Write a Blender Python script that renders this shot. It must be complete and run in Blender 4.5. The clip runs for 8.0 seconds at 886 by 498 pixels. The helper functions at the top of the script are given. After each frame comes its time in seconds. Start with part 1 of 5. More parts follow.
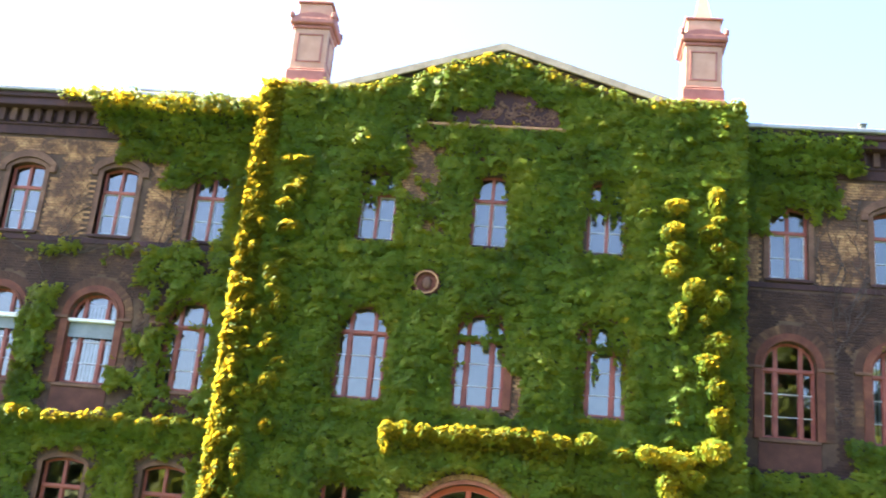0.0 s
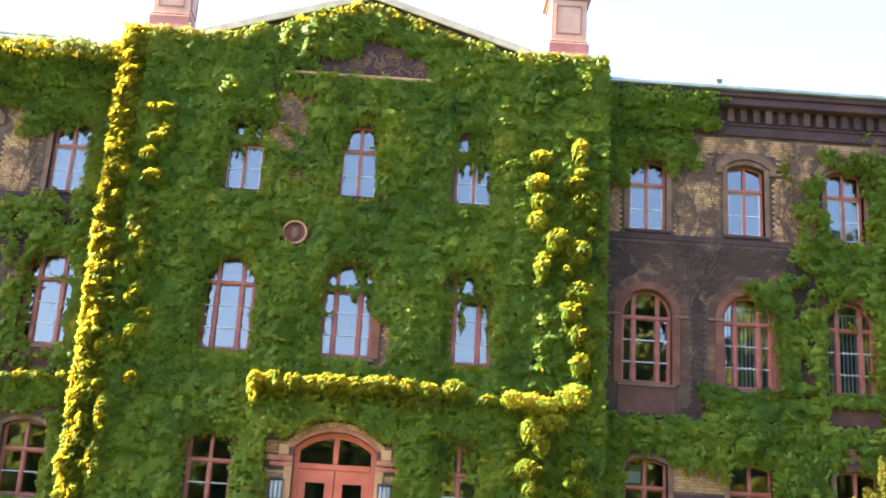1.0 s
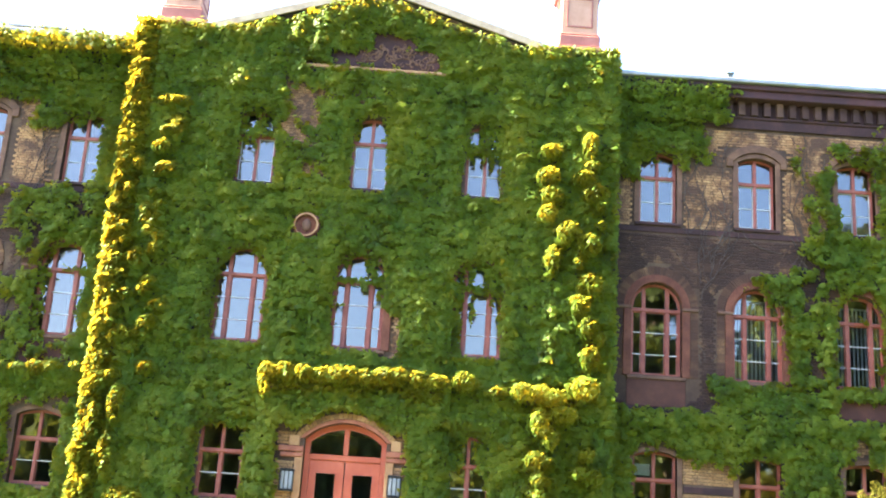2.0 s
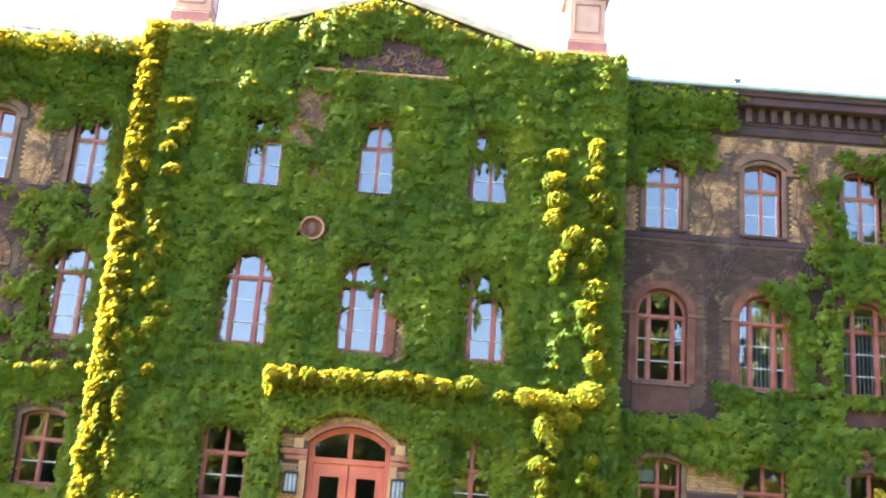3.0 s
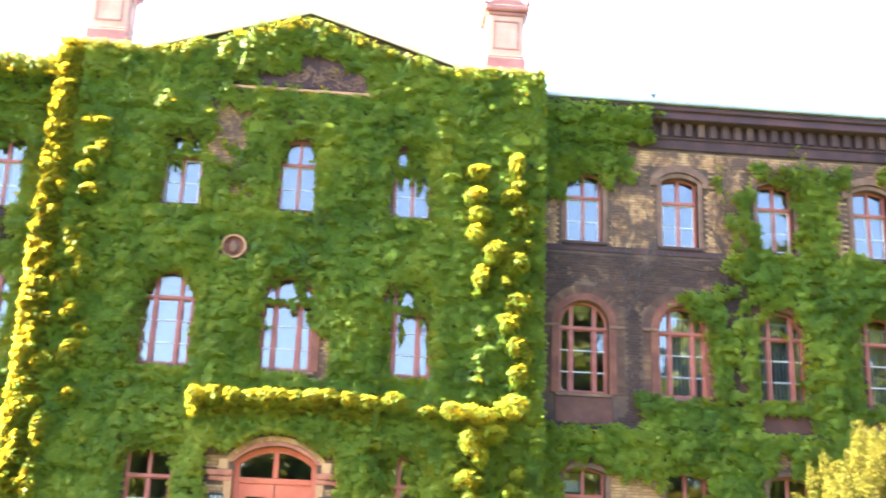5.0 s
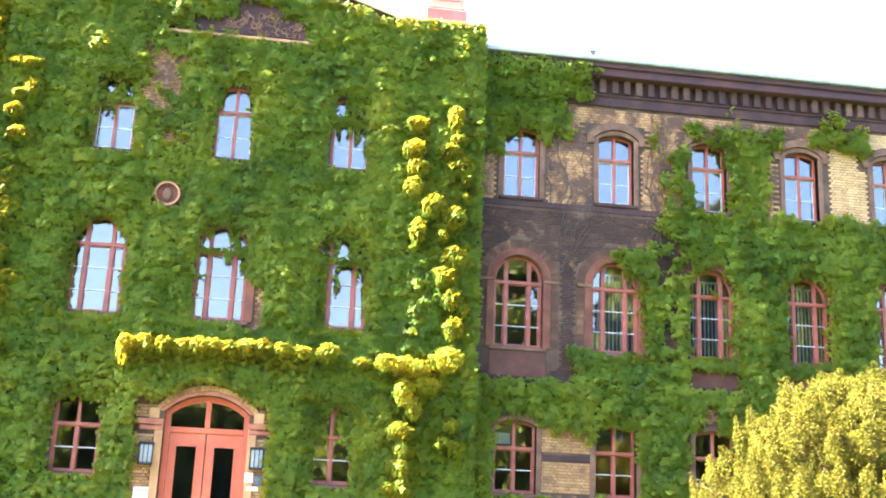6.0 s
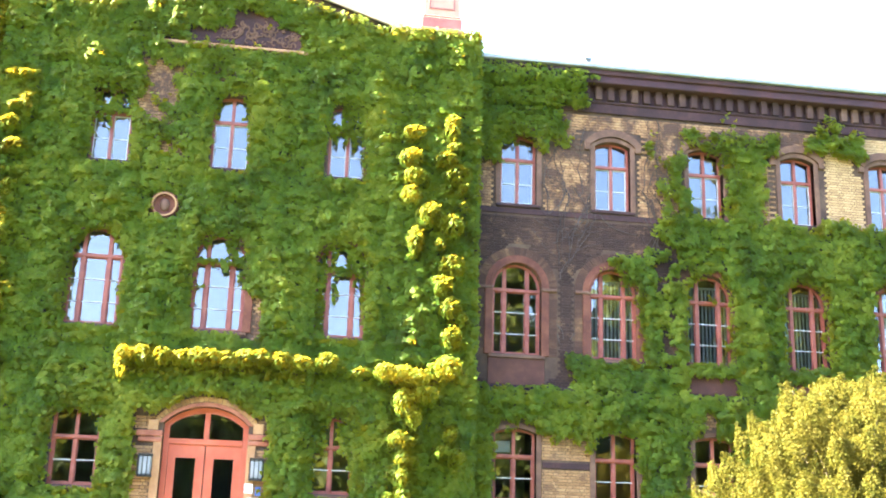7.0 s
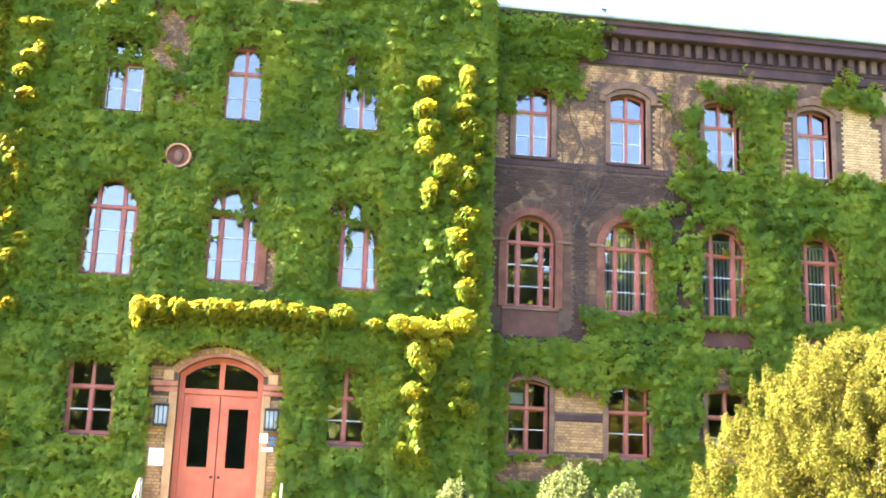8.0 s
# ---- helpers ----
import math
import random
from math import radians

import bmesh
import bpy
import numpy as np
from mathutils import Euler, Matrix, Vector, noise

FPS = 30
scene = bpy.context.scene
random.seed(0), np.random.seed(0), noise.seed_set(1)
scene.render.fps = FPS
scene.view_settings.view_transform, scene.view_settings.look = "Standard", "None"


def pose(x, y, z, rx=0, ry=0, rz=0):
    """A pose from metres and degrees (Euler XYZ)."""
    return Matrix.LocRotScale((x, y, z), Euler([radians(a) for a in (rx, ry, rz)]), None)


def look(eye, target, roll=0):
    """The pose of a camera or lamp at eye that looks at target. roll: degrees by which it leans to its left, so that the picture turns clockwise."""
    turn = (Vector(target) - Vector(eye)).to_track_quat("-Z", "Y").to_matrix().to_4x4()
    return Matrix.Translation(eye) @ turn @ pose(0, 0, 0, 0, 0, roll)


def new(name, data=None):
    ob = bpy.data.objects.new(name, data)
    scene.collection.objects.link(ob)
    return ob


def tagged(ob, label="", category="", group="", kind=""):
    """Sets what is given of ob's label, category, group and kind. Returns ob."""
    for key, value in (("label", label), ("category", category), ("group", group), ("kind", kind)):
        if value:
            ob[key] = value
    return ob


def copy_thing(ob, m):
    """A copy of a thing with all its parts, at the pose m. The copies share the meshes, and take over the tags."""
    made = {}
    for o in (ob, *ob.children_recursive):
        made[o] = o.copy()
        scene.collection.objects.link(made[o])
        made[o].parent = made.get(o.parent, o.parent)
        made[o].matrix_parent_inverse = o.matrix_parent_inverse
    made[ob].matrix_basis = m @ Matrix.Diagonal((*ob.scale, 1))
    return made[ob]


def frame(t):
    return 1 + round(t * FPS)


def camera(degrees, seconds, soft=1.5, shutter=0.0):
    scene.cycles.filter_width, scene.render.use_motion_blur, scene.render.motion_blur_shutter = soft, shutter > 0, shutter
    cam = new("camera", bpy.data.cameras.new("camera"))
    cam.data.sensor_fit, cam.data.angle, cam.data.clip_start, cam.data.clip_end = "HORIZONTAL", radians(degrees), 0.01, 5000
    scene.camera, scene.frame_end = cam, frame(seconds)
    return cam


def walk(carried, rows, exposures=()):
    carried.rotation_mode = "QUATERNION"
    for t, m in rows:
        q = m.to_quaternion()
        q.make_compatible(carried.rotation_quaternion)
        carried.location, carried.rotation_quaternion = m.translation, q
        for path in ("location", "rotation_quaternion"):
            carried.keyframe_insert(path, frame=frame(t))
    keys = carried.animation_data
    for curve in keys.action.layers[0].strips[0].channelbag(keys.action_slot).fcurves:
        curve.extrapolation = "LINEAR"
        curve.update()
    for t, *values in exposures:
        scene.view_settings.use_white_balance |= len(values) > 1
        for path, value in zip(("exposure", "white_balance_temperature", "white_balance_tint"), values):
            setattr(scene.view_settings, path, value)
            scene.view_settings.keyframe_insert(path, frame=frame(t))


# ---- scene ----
import functools

cam = camera(43.4, 8.0, soft=1.95, shutter=0.25)
PATH = [
    (0, (1.721, -27.032, 1.571), (1.52, -25.146, 2.206), 5.6),
    (0.5, (1.753, -27.143, 1.566), (1.714, -25.238, 2.173), 3.7),
    (1, (1.784, -27.24, 1.562), (1.82, -25.321, 2.126), 3.5),
    (1.5, (1.815, -27.314, 1.556), (1.824, -25.401, 2.141), 3.9),
    (1.7, (1.827, -27.333, 1.554), (1.828, -25.407, 2.093), 4.0),
    (2.8, (1.882, -27.379, 1.533), (1.954, -25.47, 2.125), 3.1),
    (3, (1.891, -27.383, 1.532), (1.891, -25.462, 2.088), 4.4),
    (3.5, (1.912, -27.391, 1.527), (1.868, -25.46, 2.047), 4.2),
    (4, (1.928, -27.416, 1.52), (2.012, -25.477, 2.003), 3.2),
    (4.5, (1.932, -27.448, 1.511), (1.858, -25.539, 2.103), 6.7),
    (5, (1.913, -27.456, 1.503), (2.047, -25.55, 2.094), 2.3),
    (5.2, (1.895, -27.449, 1.502), (2.119, -25.537, 2.043), 1.6),
    (6.3, (1.747, -27.371, 1.492), (2.011, -25.456, 2.007), 2.4),
    (6.5, (1.719, -27.359, 1.491), (1.986, -25.447, 2.014), 2.3),
    (7, (1.649, -27.34, 1.487), (1.923, -25.432, 2.018), 1.8),
    (7.5, (1.584, -27.317, 1.484), (1.845, -25.397, 1.981), 2.9),
    (8, (1.524, -27.275, 1.484), (1.788, -25.344, 1.932), 2.1),
]
walk(cam, [(t, look(eye, aim, roll)) for t, eye, aim, roll in PATH],
     [(0.0, 3.74, 5750, 12), (1.0, 3.99, 5750, 12), (3.0, 4.3, 5750, 12), (4.0, 4.54, 5750, 12), (5.0, 4.73, 5750, 12), (6.5, 4.81, 5750, 12), (8.0, 4.81, 5750, 12)])

# ---- daylight ----
SUN_HEIGHT, SUN_TURN = 41.0, 269.9
world = bpy.data.worlds.new("daylight")
scene.world = world
world.use_nodes = True
wn = world.node_tree.nodes
sky = wn.new("ShaderNodeTexSky")
sky.sky_type, sky.sun_disc = "NISHITA", False
sky.sun_elevation, sky.sun_rotation = radians(SUN_HEIGHT), radians(SUN_TURN)
sky.dust_density = 2.5
wn["Background"].inputs["Strength"].default_value = 0.055
world.node_tree.links.new(sky.outputs[0], wn["Background"].inputs["Color"])
sun_data = bpy.data.lights.new("sun", "SUN")
sun_data.energy, sun_data.angle, sun_data.color = 5.0, radians(0.5), (1.0, 0.85, 0.48)
sun = new("sun", sun_data)
el, az = radians(SUN_HEIGHT), radians(SUN_TURN)
sun_dir = Vector((math.sin(az) * math.cos(el), math.cos(az) * math.cos(el), math.sin(el)))
sun.matrix_world = look(sun_dir * 60, (0, 0, 0))


# ---- materials ----
def material(name):
    m = bpy.data.materials.new(name)
    m.use_nodes = True
    return m, m.node_tree.nodes, m.node_tree.links


def ramp(nodes, stops):
    r = nodes.new("ShaderNodeValToRGB")
    while len(r.color_ramp.elements) < len(stops):
        r.color_ramp.elements.new(0.5)
    for e, (p, c) in zip(r.color_ramp.elements, stops):
        e.position, e.color = p, (*c, 1)
    return r


def mix_rgb(nodes, links, kind, fac, a, b):
    m = nodes.new("ShaderNodeMix")
    m.data_type, m.blend_type = "RGBA", kind
    for sock, v in ((m.inputs[0], fac), (m.inputs[6], a), (m.inputs[7], b)):
        if isinstance(v, bpy.types.NodeSocket):
            links.new(v, sock)
        elif isinstance(v, tuple):
            sock.default_value = (*v, 1)
        else:
            sock.default_value = v
    return m.outputs[2]


def noise_at(nodes, links, scale, detail=4, rough=0.6):
    g = nodes.new("ShaderNodeNewGeometry")
    n = nodes.new("ShaderNodeTexNoise")
    n.inputs["Scale"].default_value, n.inputs["Detail"].default_value = scale, detail
    n.inputs["Roughness"].default_value = rough
    links.new(g.outputs["Position"], n.inputs["Vector"])
    return n.outputs["Fac"], g


def surface(name, stops, fine=40, coarse=2.0, rough=0.8, bump=0.3, metal=0.0, island=0.0, stain=None, stain_at=(0.5, 0.62), objrandom=0.0):
    """Colour from a coarse and a fine noise, with optional stains and a change from piece to piece."""
    m, n, l = material(name)
    b = n["Principled BSDF"]
    c, g = noise_at(n, l, coarse)
    f, _ = noise_at(n, l, fine, 5, 0.7)
    add = n.new("ShaderNodeMath")
    add.operation = "MULTIPLY_ADD"
    l.new(f, add.inputs[0])
    add.inputs[1].default_value = 0.45
    l.new(c, add.inputs[2])
    val = add.outputs[0]
    if island or objrandom:
        src = g.outputs["Random Per Island"] if island else n.new("ShaderNodeObjectInfo").outputs["Random"]
        k = n.new("ShaderNodeMath")
        k.operation = "MULTIPLY_ADD"
        l.new(src, k.inputs[0])
        k.inputs[1].default_value = island or objrandom
        l.new(val, k.inputs[2])
        val = k.outputs[0]
        hi = 1.0 + (island or objrandom)
    else:
        hi = 1.0
    mr = n.new("ShaderNodeMapRange")
    l.new(val, mr.inputs[0])
    mr.inputs[1].default_value, mr.inputs[2].default_value = 0.45, hi
    r = ramp(n, stops)
    l.new(mr.outputs[0], r.inputs[0])
    col = r.outputs[0]
    if stain:
        s, _ = noise_at(n, l, 1.5, 8, 0.75)
        sr = ramp(n, [(stain_at[0], (0, 0, 0)), (stain_at[1], (1, 1, 1))])
        l.new(s, sr.inputs[0])
        col = mix_rgb(n, l, "MIX", sr.outputs[0], col, stain)
    l.new(col, b.inputs["Base Color"])
    b.inputs["Roughness"].default_value, b.inputs["Metallic"].default_value = rough, metal
    if bump:
        bp = n.new("ShaderNodeBump")
        bp.inputs["Strength"].default_value, bp.inputs["Distance"].default_value = bump, 0.01
        l.new(f, bp.inputs["Height"])
        l.new(bp.outputs[0], b.inputs["Normal"])
    return m


def leaf_material(name, stops, glow, rough=0.5, patch=0.7, gloss=0.2, purity=0.5):
    """Thin leaf: colour by leaf and by patch, some light let through."""
    m, n, l = material(name)
    b = n["Principled BSDF"]
    c, g = noise_at(n, l, patch, 5, 0.7)
    k = n.new("ShaderNodeMath")
    k.operation = "MULTIPLY_ADD"
    l.new(g.outputs["Random Per Island"], k.inputs[0])
    k.inputs[1].default_value = 0.3
    l.new(c, k.inputs[2])
    mr = n.new("ShaderNodeMapRange")
    l.new(k.outputs[0], mr.inputs[0])
    mr.inputs[1].default_value, mr.inputs[2].default_value = 0.4, 0.88
    r = ramp(n, stops)
    l.new(mr.outputs[0], r.inputs[0])
    l.new(r.outputs[0], b.inputs["Base Color"])
    b.inputs["Roughness"].default_value = rough
    b.inputs["Specular IOR Level"].default_value = gloss
    tr = n.new("ShaderNodeBsdfTranslucent")
    l.new(mix_rgb(n, l, "MIX", purity, r.outputs[0], glow), tr.inputs[0])
    mx = n.new("ShaderNodeMixShader")
    mx.inputs[0].default_value = 0.42
    l.new(b.outputs[0], mx.inputs[1])
    l.new(tr.outputs[0], mx.inputs[2])
    l.new(mx.outputs[0], n["Material Output"].inputs["Surface"])
    return m


def glass_material(name, gloss):
    m, n, l = material(name)
    fr = n.new("ShaderNodeFresnel")
    fr.inputs[0].default_value = gloss
    gl = n.new("ShaderNodeBsdfGlossy")
    gl.inputs["Roughness"].default_value = 0.02
    gl.inputs["Color"].default_value = (1, 0.97, 0.94, 1)
    tp = n.new("ShaderNodeBsdfTransparent")
    tp.inputs[0].default_value = (0.8, 0.86, 0.85, 1)
    nz, _ = noise_at(n, l, 1.3, 2)
    bp = n.new("ShaderNodeBump")
    bp.inputs["Strength"].default_value, bp.inputs["Distance"].default_value = 0.08, 0.02
    l.new(nz, bp.inputs["Height"])
    l.new(bp.outputs[0], gl.inputs["Normal"])
    mx = n.new("ShaderNodeMixShader")
    l.new(fr.outputs[0], mx.inputs[0])
    l.new(tp.outputs[0], mx.inputs[1])
    l.new(gl.outputs[0], mx.inputs[2])
    l.new(mx.outputs[0], n["Material Output"].inputs["Surface"])
    return m


BRICK = surface("yellow_brick", [(0.0, (0.16, 0.075, 0.034)), (0.4, (0.38, 0.2, 0.09)), (0.75, (0.5, 0.285, 0.128)), (1, (0.58, 0.38, 0.18))],
                fine=60, coarse=1.6, rough=0.9, island=0.5, stain=(0.1, 0.052, 0.036), stain_at=(0.42, 0.56))
BRICK_CLEAN = surface("clean_yellow_brick", [(0.0, (0.3, 0.18, 0.08)), (0.5, (0.5, 0.32, 0.15)), (1, (0.58, 0.41, 0.21))],
                      fine=60, coarse=1.1, rough=0.9, island=0.5)
BRICK_SINGLE = surface("door_brick", [(0.0, (0.2, 0.1, 0.04)), (0.5, (0.38, 0.205, 0.085)), (1, (0.5, 0.3, 0.135))],
                       fine=60, coarse=1.1, rough=0.9, objrandom=0.5, stain=(0.16, 0.085, 0.045), stain_at=(0.48, 0.66))
BRICK_ARCH = surface("stained_arch_brick", [(0.0, (0.05, 0.024, 0.017)), (0.5, (0.075, 0.036, 0.023)), (0.8, (0.14, 0.072, 0.037)), (1, (0.42, 0.25, 0.11))],
                     fine=60, coarse=1.1, rough=0.95, objrandom=0.2)
BRICK_SOOT = surface("vine_stained_brick", [(0.0, (0.022, 0.011, 0.0095)), (0.45, (0.044, 0.022, 0.017)), (0.75, (0.08, 0.041, 0.028)), (1, (0.17, 0.095, 0.052))],
                     fine=50, coarse=1.3, rough=0.95, island=0.16, stain=(0.22, 0.12, 0.06), stain_at=(0.58, 0.68))
MORTAR = surface("mortar_wall", [(0.0, (0.04, 0.023, 0.017)), (0.5, (0.085, 0.05, 0.033)), (1, (0.15, 0.095, 0.058))], fine=30, coarse=1.5, rough=0.95, bump=0.5)
TERRACOTTA = surface("red_terracotta", [(0.0, (0.17, 0.055, 0.034)), (0.5, (0.3, 0.1, 0.058)), (1, (0.4, 0.16, 0.09))], fine=45, coarse=2.5, rough=0.8)
TAN_STONE = surface("tan_door_stone", [(0.0, (0.24, 0.115, 0.05)), (0.5, (0.38, 0.2, 0.09)), (1, (0.48, 0.29, 0.14))], fine=40, coarse=2.0, rough=0.85, bump=0.4)
SURROUND_RED = surface("weathered_red_surround", [(0.0, (0.07, 0.022, 0.014)), (0.5, (0.135, 0.043, 0.024)), (1, (0.21, 0.078, 0.042))], fine=45, coarse=2.5, rough=0.85, bump=0.4)
APRON_RED = surface("brown_red_apron", [(0.0, (0.05, 0.019, 0.014)), (0.5, (0.09, 0.034, 0.023)), (1, (0.15, 0.062, 0.038))], fine=35, coarse=1.6, rough=0.9, bump=0.4)
SANDSTONE = surface("red_brown_stone", [(0.0, (0.08, 0.04, 0.026)), (0.5, (0.14, 0.072, 0.046)), (1, (0.22, 0.12, 0.07))], fine=35, coarse=3, rough=0.9, bump=0.4)
SOOT_STONE = surface("sooty_red_stone", [(0.0, (0.022, 0.011, 0.013)), (0.5, (0.046, 0.02, 0.021)), (1, (0.09, 0.038, 0.034))], fine=30, coarse=1.5, rough=0.9, bump=0.4)
BRACKET = surface("sooty_bracket_brick", [(0.0, (0.035, 0.017, 0.017)), (0.5, (0.06, 0.028, 0.025)), (0.75, (0.12, 0.065, 0.045)), (1, (0.36, 0.21, 0.13))], fine=30, coarse=0.6, rough=0.9, objrandom=0.3)
FASCIA = surface("red_brown_fascia", [(0.0, (0.028, 0.0105, 0.014)), (0.5, (0.048, 0.017, 0.02)), (1, (0.1, 0.032, 0.03))], fine=30, coarse=0.7, rough=0.75)
PINNACLE = surface("peach_brick_render", [(0.0, (0.36, 0.2, 0.14)), (0.5, (0.46, 0.27, 0.19)), (1, (0.53, 0.34, 0.25))], fine=50, coarse=2, rough=0.85)
PINNACLE_RED = surface("red_pinnacle_moulding", [(0.0, (0.2, 0.075, 0.065)), (0.5, (0.29, 0.115, 0.1)), (1, (0.37, 0.165, 0.14))], fine=50, coarse=2, rough=0.8)
PALE_STONE = surface("pale_stone", [(0.0, (0.3, 0.22, 0.15)), (0.5, (0.46, 0.35, 0.24)), (1, (0.6, 0.48, 0.34))], fine=40, coarse=3, rough=0.85)
FRAME_RED = surface("red_window_paint", [(0.0, (0.18, 0.045, 0.032)), (0.5, (0.29, 0.077, 0.05)), (1, (0.36, 0.11, 0.07))], fine=80, coarse=4, rough=0.5, bump=0.1)
DOOR_RED = surface("salmon_red_door_paint", [(0.0, (0.38, 0.075, 0.034)), (0.5, (0.48, 0.108, 0.05)), (1, (0.54, 0.145, 0.075))], fine=60, coarse=1.5, rough=0.45, bump=0.1)
SASH_WHITE = surface("white_sash_paint", [(0.0, (0.4, 0.4, 0.4)), (0.5, (0.55, 0.55, 0.55)), (1, (0.66, 0.66, 0.66))], fine=80, coarse=4, rough=0.5, bump=0.1)
ZINC = surface("zinc_sheet", [(0.0, (0.22, 0.22, 0.22)), (0.5, (0.34, 0.34, 0.34)), (1, (0.45, 0.45, 0.44))], fine=20, coarse=1.5, rough=0.5, metal=0.5, bump=0.1)
DULL_ZINC = surface("dull_zinc", [(0.0, (0.07, 0.085, 0.085)), (0.5, (0.11, 0.13, 0.13)), (1, (0.16, 0.18, 0.18))], fine=30, coarse=3, rough=0.7, bump=0.1)
ROOFING = surface("dark_roofing", [(0.0, (0.03, 0.03, 0.032)), (0.5, (0.06, 0.055, 0.055)), (1, (0.1, 0.09, 0.085))], fine=25, coarse=1, rough=0.85)
# room plaster coloured dark: the shade of deep rooms is put into the colour
INSIDE = surface("room_plaster_shaded", [(0.0, (0.08, 0.08, 0.075)), (0.5, (0.13, 0.13, 0.12)), (1, (0.17, 0.165, 0.155))], fine=20, coarse=1, rough=0.9, bump=0.1)
GREY_CLOTH = surface("grey_blue_cloth", [(0.0, (0.17, 0.19, 0.2)), (0.5, (0.24, 0.26, 0.28)), (1, (0.3, 0.32, 0.34))], fine=90, coarse=3, rough=0.9, bump=0.1)
BLIND = surface("pale_blind_fabric", [(0.0, (0.34, 0.36, 0.35)), (0.5, (0.44, 0.46, 0.45)), (1, (0.52, 0.53, 0.52))], fine=90, coarse=3, rough=0.9, bump=0.1)
IRON = surface("black_iron", [(0.0, (0.015, 0.015, 0.016)), (0.5, (0.03, 0.03, 0.03)), (1, (0.06, 0.055, 0.05))], fine=60, coarse=3, rough=0.5, metal=0.6)
STEEL = surface("grey_steel_tube", [(0.0, (0.3, 0.3, 0.3)), (0.5, (0.45, 0.45, 0.45)), (1, (0.55, 0.55, 0.54))], fine=60, coarse=3, rough=0.35, metal=0.8, bump=0.05)
MILK = surface("milk_glass", [(0.0, (0.26, 0.27, 0.28)), (0.5, (0.33, 0.34, 0.35)), (1, (0.4, 0.41, 0.42))], fine=20, coarse=2, rough=0.25, bump=0.0)
WHITE_SIGN = surface("white_enamel", [(0.0, (0.66, 0.66, 0.64)), (0.5, (0.76, 0.76, 0.74)), (1, (0.82, 0.82, 0.8))], fine=40, coarse=3, rough=0.35, bump=0.05)
BLUE_SIGN = surface("blue_enamel", [(0.0, (0.05, 0.1, 0.36)), (1, (0.08, 0.15, 0.45))], fine=40, coarse=3, rough=0.35, bump=0.05)
GREY_PRINT = surface("grey_print", [(0.0, (0.2, 0.2, 0.2)), (1, (0.3, 0.3, 0.3))], fine=40, coarse=3, rough=0.6, bump=0.0)
STEP_STONE = surface("granite_step", [(0.0, (0.16, 0.15, 0.14)), (0.5, (0.26, 0.25, 0.23)), (1, (0.36, 0.34, 0.32))], fine=70, coarse=2, rough=0.85)
LAWN = surface("lawn_soil", [(0.0, (0.012, 0.022, 0.008)), (0.5, (0.028, 0.048, 0.014)), (1, (0.055, 0.075, 0.024))], fine=25, coarse=0.5, rough=0.95, bump=0.6)
PAVING = surface("grey_paving", [(0.0, (0.03, 0.029, 0.028)), (0.5, (0.05, 0.048, 0.046)), (1, (0.08, 0.077, 0.073))], fine=40, coarse=0.8, rough=0.9)
STEM = surface("dead_vine_stem", [(0.0, (0.03, 0.022, 0.02)), (0.5, (0.07, 0.05, 0.045)), (1, (0.13, 0.1, 0.085))], fine=50, coarse=3, rough=0.95)
BARK = surface("bark", [(0.0, (0.04, 0.03, 0.02)), (0.5, (0.09, 0.065, 0.045)), (1, (0.15, 0.11, 0.08))], fine=25, coarse=3, rough=0.95, bump=0.7)
IVY = leaf_material("ivy_leaf", [(0.0, (0.02, 0.05, 0.009)), (0.35, (0.05, 0.108, 0.012)), (0.7, (0.106, 0.172, 0.015)), (1, (0.19, 0.222, 0.022))], (0.84, 0.58, 0.025), rough=0.5, gloss=0.14, purity=0.8)
GOLDEN = leaf_material("golden_leaf", [(0.0, (0.034, 0.043, 0.007)), (0.5, (0.078, 0.075, 0.012)), (1, (0.135, 0.112, 0.024))], (0.2, 0.168, 0.024), patch=2.2, gloss=0.05)
CONIFER = leaf_material("pale_conifer_spray", [(0.0, (0.03, 0.046, 0.013)), (0.5, (0.075, 0.09, 0.03)), (1, (0.12, 0.128, 0.046))], (0.15, 0.165, 0.045), patch=1.5)
PARK = leaf_material("park_leaf", [(0.0, (0.026, 0.046, 0.011)), (0.5, (0.055, 0.08, 0.017)), (1, (0.095, 0.112, 0.024))], (0.22, 0.235, 0.025))
PANE = glass_material("window_glass", 2.45)
DARK_PANE = glass_material("door_glass", 2.3)


# ---- mesh helpers ----
def add_box(bm, x0, x1, y0, y1, z0, z1, bevel=0.0):
    m = Matrix.Translation(((x0 + x1) / 2, (y0 + y1) / 2, (z0 + z1) / 2)) @ Matrix.Diagonal((x1 - x0, y1 - y0, z1 - z0, 1))
    vs = bmesh.ops.create_cube(bm, size=1, matrix=m)["verts"]
    if bevel:
        es = list({e for v in vs for e in v.link_edges})
        bmesh.ops.bevel(bm, geom=es, offset=bevel, segments=1, affect="EDGES")
    return bm


def box(*a, **k):
    return add_box(bmesh.new(), *a, **k)


def add_prism(bm, outline, y0, y1):
    """Outline in x and z, made solid between two depths."""
    front = [bm.verts.new((x, y0, z)) for x, z in outline]
    back = [bm.verts.new((x, y1, z)) for x, z in outline]
    bm.faces.new(front)
    bm.faces.new(back[::-1])
    k = len(outline)
    for i in range(k):
        j = (i + 1) % k
        bm.faces.new((front[j], front[i], back[i], back[j]))
    return bm


